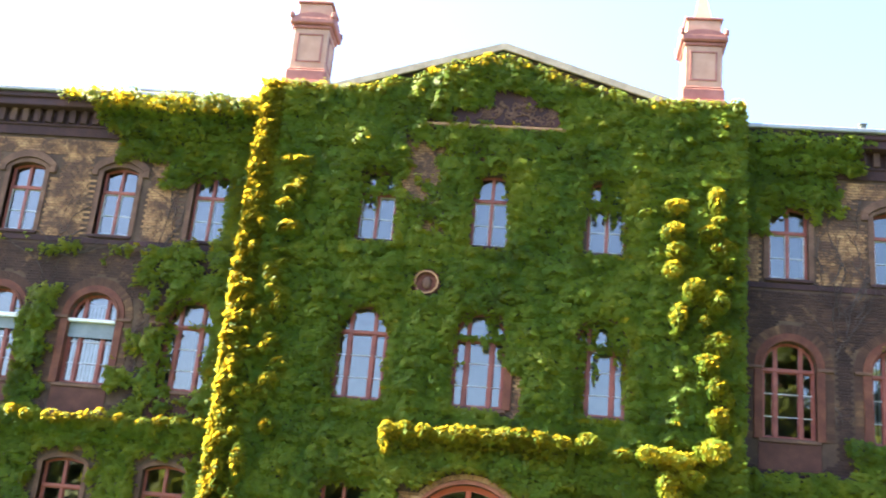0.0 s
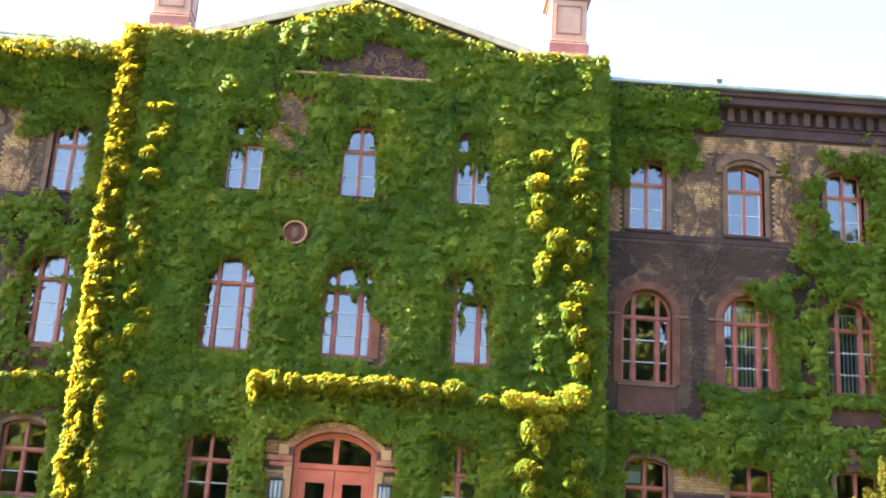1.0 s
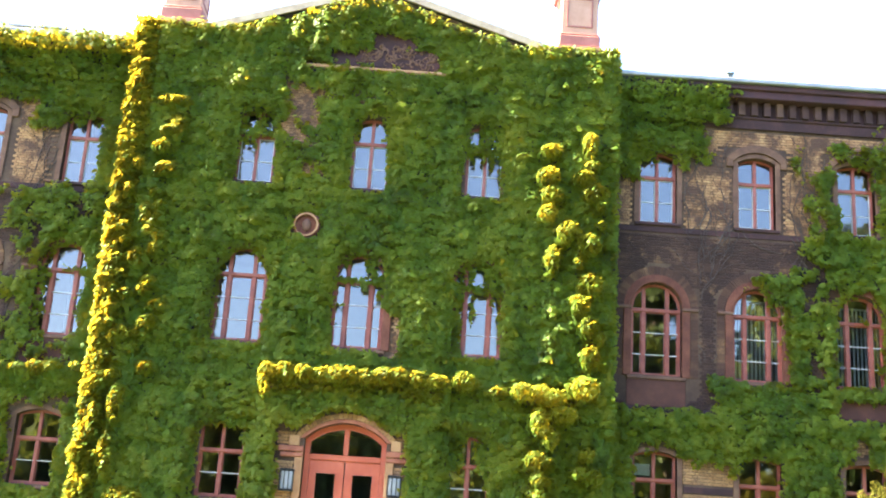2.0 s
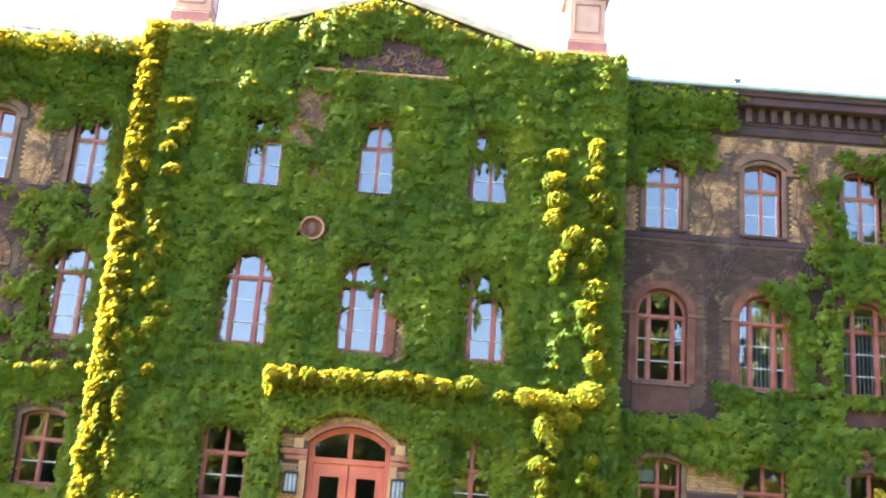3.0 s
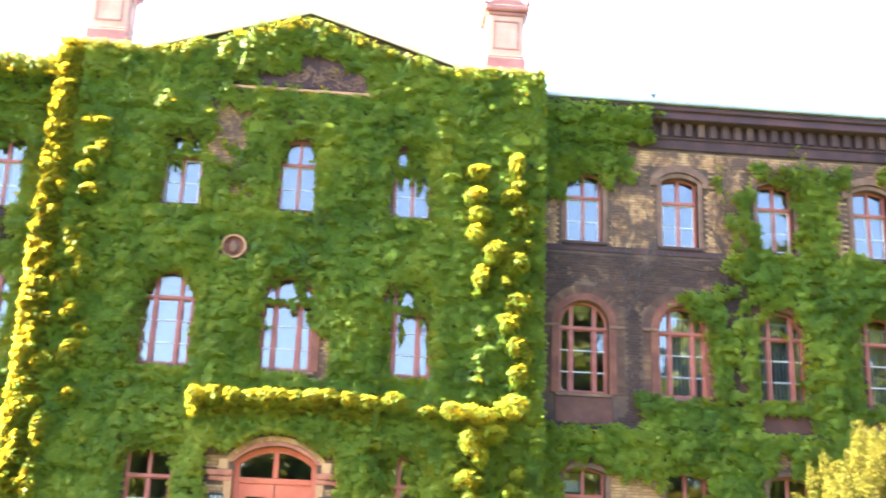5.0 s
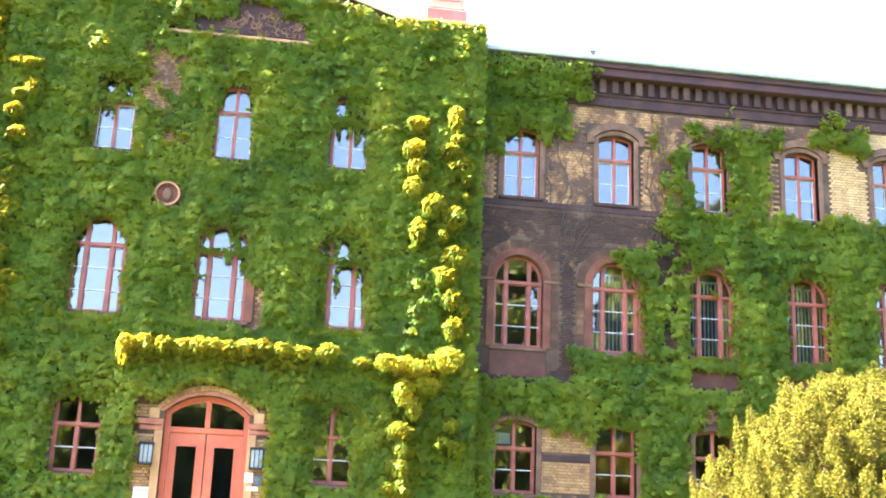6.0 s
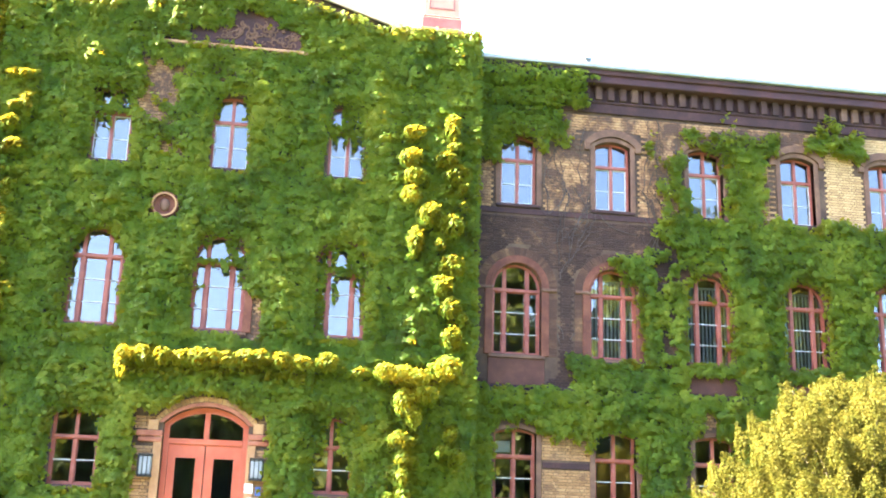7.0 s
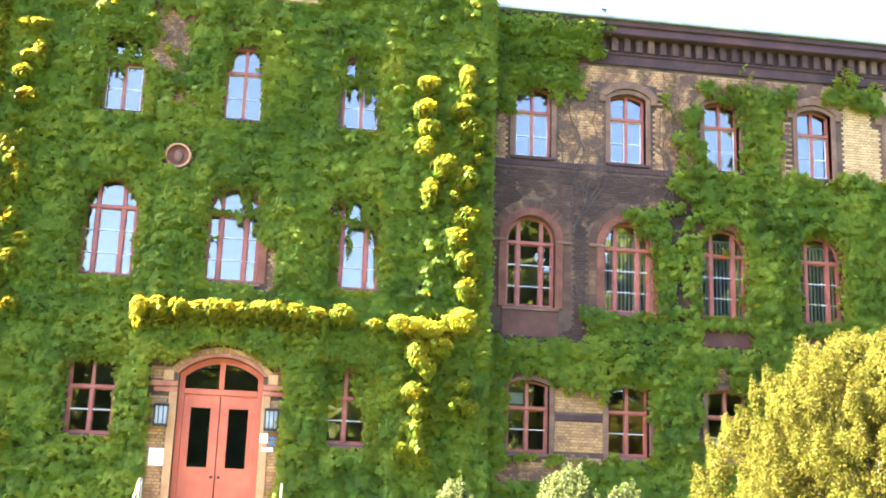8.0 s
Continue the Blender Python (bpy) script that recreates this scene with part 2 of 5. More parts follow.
def add_ring(bm, outer, inner, y0, y1, closed=True):
    """A band between two outlines of equal count, solid between two depths."""
    k = len(outer)
    vs = [[bm.verts.new((x, y, z)) for x, z in o] for o in (outer, inner) for y in (y0, y1)]
    of, ob, jf, jb = vs
    for i in range(k if closed else k - 1):
        j = (i + 1) % k
        bm.faces.new((of[i], of[j], jf[j], jf[i]))
        bm.faces.new((ob[j], ob[i], jb[i], jb[j]))
        bm.faces.new((of[j], of[i], ob[i], ob[j]))
        bm.faces.new((jf[i], jf[j], jb[j], jb[i]))
    if not closed:
        for i in (0, k - 1):
            bm.faces.new((of[i], jf[i], jb[i], ob[i]))
    return bm


def part(name, bm, mat, parent=None, label="", smooth=False):
    me = bpy.data.meshes.new(name)
    if len(bm.faces) > 1:
        bmesh.ops.recalc_face_normals(bm, faces=bm.faces)
    bm.to_mesh(me)
    bm.free()
    me.materials.append(mat)
    if smooth:
        me.shade_smooth()
    ob = new(name, me)
    if parent:
        ob.parent = parent
    return tagged(ob, label)


def thing(name, label, category, place=(0, 0, 0), group="", kind=""):
    ob = new(name)
    ob.location = place
    return tagged(ob, label, category, group, kind)


def arch(w, z_spring, rise, z0, steps=10):
    """Opening outline: a straight foot at z0, jambs to z_spring, an arc of that rise above."""
    r = (w * w / 4 + rise * rise) / (2 * rise)
    a = math.asin(min(1.0, w / 2 / r))
    pts = [(-w / 2, z0), (w / 2, z0)]
    for i in range(steps + 1):
        t = a - 2 * a * i / steps
        pts.append((r * math.sin(t), z_spring + rise - r + r * math.cos(t)))
    return pts


def arc_height(x, w, z_spring, rise):
    r = (w * w / 4 + rise * rise) / (2 * rise)
    return z_spring + rise - r + math.sqrt(max(0, r * r - x * x))


def pane_outline(x0, x1, z0, w, z_spring, rise, steps=6):
    return [(x0, z0), (x1, z0)] + [(x1 + (x0 - x1) * i / steps, arc_height(x1 + (x0 - x1) * i / steps, w, z_spring, rise)) for i in range(steps + 1)]


# ---- plan ----
COURSE = 0.077
BLOCK_HALF, WING_Y, WING_END = 6.2, 0.55, 21.5
EAVE, APEX, GABLE_FOOT = 15.05, 16.45, 4.35
WALL_TOP = 14.2
WING_X = [7.65, 10.28, 12.95, 15.65, 18.3, 20.4]
BLOCK_X = [-3.0, 0.0, 3.0]
# kind: width, spring over sill, rise
LOW, MID, TOP = (1.1, 1.68, 0.14), (1.3, 1.78, 0.65), (1.0, 1.82, 0.15)
WING_SILL = {"low": 2.85, "mid": 6.57, "top": 10.66}
BLOCK_SILL = {"low": 2.82, "mid": 6.64, "top": 10.84}
SHAPE = {"low": LOW, "mid": MID, "top": TOP}


def wall_with_openings(name, outline, holes, y0, y1, mat, label):
    bm = bmesh.new()
    edges = []
    for loop in [outline] + holes:
        vs = [bm.verts.new((x, y0, z)) for x, z in loop]
        edges += [bm.edges.new((vs[i], vs[(i + 1) % len(vs)])) for i in range(len(vs))]
    bmesh.ops.triangle_fill(bm, edges=edges, use_beauty=True, use_dissolve=False)
    out = bmesh.ops.extrude_face_region(bm, geom=bm.faces[:])
    bmesh.ops.translate(bm, vec=(0, y1 - y0, 0), verts=[v for v in out["geom"] if isinstance(v, bmesh.types.BMVert)])
    return tagged(part(name, bm, mat), label, "wall", kind="structure")


def holes_at(xs, sills):
    out = []
    for x in xs:
        for k, (w, s, r) in SHAPE.items():
            if xs is BLOCK_X and k == "low" and x == 0:
                continue
            out.append([(x + px, sills[k] + pz) for px, pz in arch(w, s, r, 0)])
    return out


DOOR_W, DOOR_FLOOR, DOOR_SPRING, DOOR_RISE = 2.0, 0.85, 4.35, 0.42
door_hole = arch(DOOR_W, DOOR_SPRING, DOOR_RISE, DOOR_FLOOR, 14)
gable = [(-BLOCK_HALF, 0), (BLOCK_HALF, 0), (BLOCK_HALF, EAVE), (GABLE_FOOT, EAVE), (0, APEX), (-GABLE_FOOT, EAVE), (-BLOCK_HALF, EAVE)]
wall_front = wall_with_openings("wall_front", gable, holes_at(BLOCK_X, BLOCK_SILL) + [door_hole], 0.0, 0.5, MORTAR, "brick gable wall of the middle block, overgrown with ivy")
wing_walls = {}
for side, tag in ((1, "right"), (-1, "left")):
    xa, xb = sorted((side * BLOCK_HALF, side * WING_END))
    wing_walls[side] = wall_with_openings("wall_wing_" + tag, [(xa, 0), (xb, 0), (xb, WALL_TOP), (xa, WALL_TOP)], holes_at([side * x for x in WING_X], WING_SILL),
                       WING_Y, WING_Y + 0.5, MORTAR, "stained yellow brick wing wall with bare and ivy-covered parts")
    tagged(part("wall_return_" + tag, box(*sorted((side * (BLOCK_HALF - 0.4), side * (BLOCK_HALF - 0.003))), 0.5, 1.2, 0, EAVE), MORTAR), "short brick side wall of the middle block", "wall", kind="structure")
    tagged(part("wall_end_" + tag, box(*sorted((side * WING_END, side * (WING_END - 0.4))), WING_Y + 0.5, 14, 0, WALL_TOP), MORTAR), "brick end wall of the wing", "wall", kind="structure")
# inner walls and slabs, in plaster darkened to pass for deep shade
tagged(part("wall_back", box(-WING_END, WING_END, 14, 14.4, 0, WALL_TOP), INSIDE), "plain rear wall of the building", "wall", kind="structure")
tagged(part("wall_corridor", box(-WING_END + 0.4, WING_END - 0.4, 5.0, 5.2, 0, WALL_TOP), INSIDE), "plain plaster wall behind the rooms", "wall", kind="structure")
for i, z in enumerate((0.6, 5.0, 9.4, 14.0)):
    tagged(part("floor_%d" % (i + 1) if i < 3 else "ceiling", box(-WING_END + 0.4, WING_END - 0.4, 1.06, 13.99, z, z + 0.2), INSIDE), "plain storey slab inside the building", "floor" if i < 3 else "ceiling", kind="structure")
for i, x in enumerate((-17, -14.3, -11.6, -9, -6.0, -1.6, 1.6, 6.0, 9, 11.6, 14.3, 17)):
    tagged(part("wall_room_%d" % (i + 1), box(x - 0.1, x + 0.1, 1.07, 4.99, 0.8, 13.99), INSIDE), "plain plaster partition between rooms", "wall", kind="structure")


# ---- roofs ----
def slab(pts, thick):
    bm = bmesh.new()
    lo = [bm.verts.new(p) for p in pts]
    hi = [bm.verts.new((p[0], p[1], p[2] + thick)) for p in pts]
    k = len(pts)
    bm.faces.new(lo[::-1])
    bm.faces.new(hi)
    for i in range(k):
        j = (i + 1) % k
        bm.faces.new((lo[i], lo[j], hi[j], hi[i]))
    return bm


for side, tag in ((1, "right"), (-1, "left")):
    roof = thing("roof_" + tag, "low dark roof over the wing with a zinc edge", "roof", kind="structure")
    xa, xb = sorted((side * (BLOCK_HALF + 0.02), side * (WING_END + 0.3)))
    part("roof_slope", slab([(xa, 0.2, 14.6), (xb, 0.2, 14.6), (xb, 14.5, 15.4), (xa, 14.5, 15.4)], 0.08), ROOFING, roof)
    part("gutter_edge", box(xa, xb, -0.05, 0.2, 14.57, 14.69, bevel=0.02), ZINC, roof, "pale zinc gutter edge")
    # gable roof of the middle block
    groof = thing("gable_roof_" + tag, "shallow gable roof with a pale overhanging verge", "roof", kind="structure")
    g0, g1 = side * (GABLE_FOOT + 0.25), 0.0
    part("roof_slope", slab([(g1, -0.12, APEX + 0.1), (g0, -0.12, EAVE + 0.02), (g0, 13, EAVE + 0.02), (g1, 13, APEX + 0.1)] if side > 0 else [(g0, -0.12, EAVE + 0.02), (g1, -0.12, APEX + 0.1), (g1, 13, APEX + 0.1), (g0, 13, EAVE + 0.02)], 0.07), ROOFING, groof)
    part("verge_trim", slab([(g1, -0.2, APEX - 0.02), (g0, -0.2, EAVE - 0.1), (g0, -0.125, EAVE - 0.1), (g1, -0.125, APEX - 0.02)] if side > 0 else [(g0, -0.2, EAVE - 0.1), (g1, -0.2, APEX - 0.02), (g1, -0.125, APEX - 0.02), (g0, -0.125, EAVE - 0.1)], 0.2), PALE_STONE, groof, "pale weathered verge board")
    x0, x1 = sorted((side * (GABLE_FOOT - 0.1), side * (BLOCK_HALF + 0.12)))
    part("corner_slab", box(x0, x1, -0.15, 2.2, EAVE + 0.005, EAVE + 0.13, bevel=0.02), SANDSTONE, groof, "flat stone slab under the pinnacle")
    part("corner_wall", box(*sorted((side * (GABLE_FOOT - 0.1), side * BLOCK_HALF)), 0.52, 2.2, 13.9, EAVE), MORTAR, groof)

    # wing cornice
    cor = thing("cornice_" + tag, "sooty red bracketed brick cornice under the eaves", "cornice", kind="structure")
    part("frieze", box(xa, xb, WING_Y - 0.07, WING_Y - 0.003, 13.45, 13.78, bevel=0.01), SOOT_STONE, cor)
    part("bracket_ground", box(xa, xb, WING_Y - 0.05, WING_Y - 0.003, 13.785, 14.2), SOOT_STONE, cor)
    part("moulding", box(xa, xb, WING_Y - 0.12, WING_Y - 0.05, 13.72, 13.8, bevel=0.02), SOOT_STONE, cor)
    part("fascia", box(xa, xb, 0.14, WING_Y + 0.5, 14.2, 14.565, bevel=0.02), FASCIA, cor, "red-brown painted eaves board")
    part("fascia_bead", box(xa, xb, 0.06, 0.14, 14.42, 14.565, bevel=0.02), FASCIA, cor)
    k = 0
    me = None
    while xa + 0.2 + k * 0.345 < xb:
        x = xa + 0.2 + k * 0.345
        if me is None:
            b = part("bracket", add_prism(bmesh.new(), [(-0.085, 13.81), (0.085, 13.81), (0.085, 14.195), (-0.085, 14.195)], -0.13, 0.0), BRACKET, cor)
            me = b.data
        else:
            b = new("bracket", me)
            b.parent = cor
        b.location = (x, WING_Y - 0.052, 0)
        k += 1


# ---- windows ----
def make_window(kind, wing, blinds=False, name="window_1"):
    w, s, r = SHAPE[kind]
    win = thing(name, "", "window", kind="structure")
    fr = 0.07
    tr = {"low": 1.12, "mid": 1.72, "top": 1.27}[kind]
    hw = w / 2
    part("window_frame", add_ring(bmesh.new(), arch(w + 0.06, s, r + 0.03, -0.03), arch(w - 2 * fr, s, r - fr * 0.9, fr * 0.8), 0.17, 0.27), FRAME_RED, win)
    mull = [0.0] if kind != "mid" else [-0.31, 0.31]
    mw = 0.042 if kind != "mid" else 0.052
    for mx in mull:
        h = arc_height(mx, w, s, r) - 0.02
        part("mullion", box(mx - mw, mx + mw, 0.155, 0.25, 0.03, h, bevel=0.008), FRAME_RED, win)
    part("transom", box(-hw + 0.01, hw - 0.01, 0.14, 0.255, tr - 0.045, tr + 0.045, bevel=0.01), FRAME_RED, win)
    cols = [-hw + fr] + [m + d for m in mull for d in (-mw, mw)] + [hw - fr]
    bars = {"low": [0.58], "mid": [0.56, 1.13], "top": [0.6]}[kind]
    for c in range(0, len(cols), 2):
        x0, x1 = cols[c], cols[c + 1]
        sash = add_ring(bmesh.new(), [(x0, 0.06), (x1, 0.06), (x1, tr - 0.045), (x0, tr - 0.045)],
                        [(x0 + 0.022, 0.085), (x1 - 0.022, 0.085), (x1 - 0.022, tr - 0.07), (x0 + 0.022, tr - 0.07)], 0.2, 0.245)
        for z in bars:
            add_box(sash, x0, x1, 0.205, 0.24, z - 0.014, z + 0.014)
        part("sash", sash, SASH_WHITE if kind == "top" else FRAME_RED, win, "thin inner sash with glazing bars")
        if kind != "top":
            bars_bm = bmesh.new()
            for z in bars:
                add_box(bars_bm, x0, x1, 0.195, 0.204, z - 0.011, z + 0.011)
            part("glazing_bar", bars_bm, SASH_WHITE, win, "thin white glazing bars")
        tilt = random.uniform(-0.002, 0.002)
        zs = [0.06] + bars + [tr - 0.04]
        for za, zb in zip(zs, zs[1:]):
            bm = bmesh.new()
            d = random.uniform(-0.001, 0.001)
            bm.faces.new([bm.verts.new(p) for p in ((x0, 0.225 + d, za), (x1, 0.225 - d, za), (x1, 0.225 - d + tilt, zb), (x0, 0.225 + d + tilt, zb))])
            part("pane", bm, PANE, win).visible_shadow = False
        bm = bmesh.new()
        bm.faces.new([bm.verts.new((x, 0.225 + tilt, z)) for x, z in pane_outline(x0, x1, tr + 0.04, w, s, r)])
        part("pane", bm, PANE, win).visible_shadow = False
    part("window_sill", box(-hw - 0.1, hw + 0.1, -0.07, 0.2, -0.11, -0.032, bevel=0.012), SANDSTONE if kind != "top" else SOOT_STONE, win)
    # stone or terracotta surround, proud of the wall
    if kind == "mid":
        n = 14
        part("surround", add_ring(bmesh.new(), arch(w + 0.42, s, r + 0.21, -0.03, n)[2:], arch(w, s, r, -0.03, n)[2:], -0.05, 0.16, closed=False), SURROUND_RED, win, "round-arched red terracotta surround")
        part("surround_roll", add_ring(bmesh.new(), arch(w + 0.14, s, r + 0.07, -0.03, n)[2:], arch(w + 0.02, s, r + 0.01, -0.03, n)[2:], -0.085, -0.04, closed=False), SURROUND_RED, win)
        for sx in (-1, 1):
            part("jamb", box(*sorted((sx * hw, sx * (hw + 0.21))), -0.05, 0.16, -0.03, s - 0.08, bevel=0.01), SURROUND_RED, win)
            part("impost", box(*sorted((sx * hw, sx * (hw + 0.42))), -0.075, 0.16, s - 0.08, s, bevel=0.015), SANDSTONE, win)
            for q in range(23 if wing else 0):
                ln = 0.215 if q % 2 else 0.205
                part("quoin_brick", box(*sorted((sx * (hw + 0.214), sx * (hw + 0.214 + ln))), -0.016, -0.001, q * COURSE - 0.026, q * COURSE + 0.047), BRICK_ARCH, win)
        n = 38 if wing else 0
        rr0, rr1 = hw + 0.214, hw + 0.43
        for i in range(n):
            a0, a1 = math.pi * (i + 0.04) / n, math.pi * (i + 0.96) / n
            part("voussoir", add_prism(bmesh.new(), [(rr0 * math.cos(a0), s + rr0 * math.sin(a0)), (rr1 * math.cos(a0), s + rr1 * math.sin(a0)), (rr1 * math.cos(a1), s + rr1 * math.sin(a1)), (rr0 * math.cos(a1), s + rr0 * math.sin(a1))], -0.026, 0.0), BRICK_ARCH, win)
        if wing:
            part("apron", box(-hw - 0.1, hw + 0.1, -0.035, -0.004, -0.8, -0.115, bevel=0.01), APRON_RED, win, "plain red-brown apron panel")
    elif wing:
        d = 0.13
        part("surround", add_ring(bmesh.new(), arch(w + 2 * d, s, r + d * 0.9, -0.03), arch(w, s, r, -0.03), -0.04, 0.165), SANDSTONE, win, "brown stone surround")
        if kind == "top":
            part("hood", add_ring(bmesh.new(), arch(w + 0.62, s + 0.1, r + 0.25, 0)[2:], arch(w + 0.27, s + 0.02, r + 0.12, 0)[2:], -0.09, -0.003, closed=False), SANDSTONE, win, "segmental stone hood")
            for sx in (-1, 1):
                part("hood_stop", box(*sorted((sx * (hw + 0.135), sx * (hw + 0.31))), -0.08, -0.003, s - 0.14, s + 0.1, bevel=0.015), SANDSTONE, win)
    return win


NAMES = {"low": "square-headed ground floor window", "mid": "round-arched first floor window", "top": "segment-headed second floor window"}
count = 0
for wing, sills, y in ((False, BLOCK_SILL, 0.0), (True, WING_SILL, WING_Y)):
    xs = BLOCK_X if not wing else [sgn * x for sgn in (1, -1) for x in WING_X]
    for kind in ("low", "mid", "top"):
        first = None
        for x in xs:
            if not wing and kind == "low" and x == 0:
                continue
            count += 1
            if first is None or count % 5 == 0:
                first = win = make_window(kind, wing)
                win.location = (x, y, sills[kind])
            else:
                win = copy_thing(first, Matrix.Translation((x, y, sills[kind])))
            win.name = "window_%d" % count
            tagged(win, NAMES[kind] + " with red frame, in " + ("the bare brick wing" if wing else "the ivy-covered front"), "window", "windows of the " + kind + " row")


# ---- ground ----
bm = bmesh.new()
bm.faces.new([bm.verts.new(p) for p in ((-2500, -2500, 0), (2500, -2500, 0), (2500, 2500, 0), (-2500, 2500, 0))])
tagged(part("ground", bm, LAWN), "flat lawn and soil in front of the building", "ground", kind="structure")
tagged(part("pavement", box(-1.9, 1.9, -40, -2.35, -0.1, 0.03, bevel=0.01), PAVING), "dark grey asphalt path leading to the entrance", "pavement", kind="structure")


# ---- entrance ----
def make_door():
    door = thing("door_1", "closed salmon-red double door with dark glass and an arched fanlight", "door", kind="structure")
    hw = DOOR_W / 2
    part("door_frame", add_ring(bmesh.new(), arch(DOOR_W, DOOR_SPRING, DOOR_RISE, DOOR_FLOOR, 14), arch(DOOR_W - 0.26, DOOR_SPRING - 0.03, DOOR_RISE - 0.1, DOOR_FLOOR + 0.004, 14), 0.3, 0.44), DOOR_RED, door)
    part("transom", box(-hw + 0.12, hw - 0.12, 0.29, 0.45, 3.88, 4.02, bevel=0.015), DOOR_RED, door)
    part("mullion", box(-0.065, 0.065, 0.31, 0.43, 4.02, 4.68, bevel=0.01), DOOR_RED, door)
    for sx in (-1, 1):
        x0, x1 = sorted((sx * 0.065, sx * (hw - 0.13)))
        bm = bmesh.new()
        bm.faces.new([bm.verts.new((x, 0.38, z)) for x, z in pane_outline(x0, x1, 4.02, DOOR_W - 0.26, DOOR_SPRING - 0.03, DOOR_RISE - 0.1)])
        part("fanlight_pane", bm, DARK_PANE, door).visible_shadow = False
        a, b = sorted((sx * 0.012, sx * (hw - 0.135)))
        gx0, gx1 = sorted((sx * 0.2, sx * 0.7))
        leaf = part("door_leaf", add_ring(bmesh.new(), [(a, 0.87), (b, 0.87), (b, 3.875), (a, 3.875)], [(gx0, 2.14), (gx1, 2.14), (gx1, 3.58), (gx0, 3.58)], 0.35, 0.41), DOOR_RED, door)
        part("glazing_bead", add_ring(bmesh.new(), [(gx0 - 0.03, 2.11), (gx1 + 0.03, 2.11), (gx1 + 0.03, 3.61), (gx0 - 0.03, 3.61)], [(gx0 + 0.015, 2.155), (gx1 - 0.015, 2.155), (gx1 - 0.015, 3.565), (gx0 + 0.015, 3.565)], 0.335, 0.352), DOOR_RED, leaf)
        bm = bmesh.new()
        bm.faces.new([bm.verts.new(p) for p in ((gx0, 0.38, 2.14), (gx1, 0.38, 2.14), (gx1, 0.38, 3.58), (gx0, 0.38, 3.58))])
        part("pane", bm, DARK_PANE, leaf).visible_shadow = False
        part("lower_panel", add_ring(bmesh.new(), [(gx0 - 0.03, 1.05), (gx1 + 0.03, 1.05), (gx1 + 0.03, 1.75), (gx0 - 0.03, 1.75)], [(gx0 + 0.04, 1.12), (gx1 - 0.04, 1.12), (gx1 - 0.04, 1.68), (gx0 + 0.04, 1.68)], 0.335, 0.352), DOOR_RED, leaf)
        knob = bmesh.new()
        bmesh.ops.create_uvsphere(knob, u_segments=10, v_segments=6, radius=0.035, matrix=Matrix.Translation((sx * 0.09, 0.3, 1.93)))
        bmesh.ops.create_cone(knob, cap_ends=True, segments=10, radius1=0.016, radius2=0.016, depth=0.06, matrix=Matrix.Translation((sx * 0.09, 0.325, 1.93)) @ pose(0, 0, 0, 90))
        part("door_handle", knob, IRON, leaf, "dark round door knob", smooth=True)
    # surround with jamb piers and imposts
    part("arch_surround", add_ring(bmesh.new(), arch(DOOR_W + 0.2, DOOR_SPRING, DOOR_RISE + 0.09, DOOR_FLOOR, 14)[2:], arch(DOOR_W, DOOR_SPRING, DOOR_RISE, DOOR_FLOOR, 14)[2:], -0.06, 0.3, closed=False), TERRACOTTA, door, "shallow arched red terracotta surround")
    n = 24
    w, r = DOOR_W + 0.22, DOOR_RISE + 0.1
    rad = (w * w / 4 + r * r) / (2 * r)
    half = math.asin(w / 2 / rad)
    zc = DOOR_SPRING + r - rad
    for i in range(n):
        a0, a1 = -half + 2 * half * (i + 0.05) / n, -half + 2 * half * (i + 0.95) / n
        part("voussoir", add_prism(bmesh.new(), [(q * math.sin(a), zc + q * math.cos(a)) for q, a in ((rad, a0), (rad + 0.13, a0), (rad + 0.13, a1), (rad, a1))], -0.05, -0.003), BRICK_SINGLE, door)
    for sx in (-1, 1):
        part("jamb", box(*sorted((sx * hw, sx * (hw + 0.2))), -0.05, 0.3, DOOR_FLOOR, DOOR_SPRING - 0.34, bevel=0.012), TAN_STONE, door)
        part("impost", box(*sorted((sx * hw, sx * (hw + 0.62))), -0.09, 0.3, DOOR_SPRING - 0.34, DOOR_SPRING - 0.2, bevel=0.02), TERRACOTTA, door, "red terracotta impost band")
        part("impost_block", box(*sorted((sx * (hw + 0.11), sx * (hw + 0.36))), -0.06, 0.3, DOOR_SPRING - 0.2, DOOR_SPRING + 0.06, bevel=0.015), TAN_STONE, door)
        part("impost_bead", box(*sorted((sx * hw, sx * (hw + 0.56))), -0.07, 0.3, DOOR_SPRING - 0.47, DOOR_SPRING - 0.36, bevel=0.02), TERRACOTTA, door)
    return door


make_door()
stair = thing("entrance_steps", "grey granite steps up to the red entrance door", "steps")
for i in range(5):
    part("step", box(-1.75 + 0.0, 1.75, -2.3 + 0.36 * i, -0.1 if i == 4 else -2.3 + 0.36 * i + 0.40, 0.0 if i == 0 else 0.17 * i - 0.02, 0.17 * (i + 1), bevel=0.012), STEP_STONE, stair)
part("landing", box(-1.75, 1.75, -0.5, 0.34, 0.3, 0.848, bevel=0.01), STEP_STONE, stair)


def tube(pts, radius, res=6):
    cu = bpy.data.curves.new("tube", "CURVE")
    cu.dimensions, cu.bevel_depth, cu.bevel_resolution, cu.use_fill_caps = "3D", radius, 1, True
    sp = cu.splines.new("POLY")
    sp.points.add(len(pts) - 1)
    for p, c in zip(sp.points, pts):
        p.co = (*c, 1)
    ob = bpy.data.objects.new("tube", cu)
    me = bpy.data.meshes.new_from_object(ob)
    bpy.data.objects.remove(ob)
    bpy.data.curves.remove(cu)
    b = bmesh.new()
    b.from_mesh(me)
    bpy.data.meshes.remove(me)
    return b


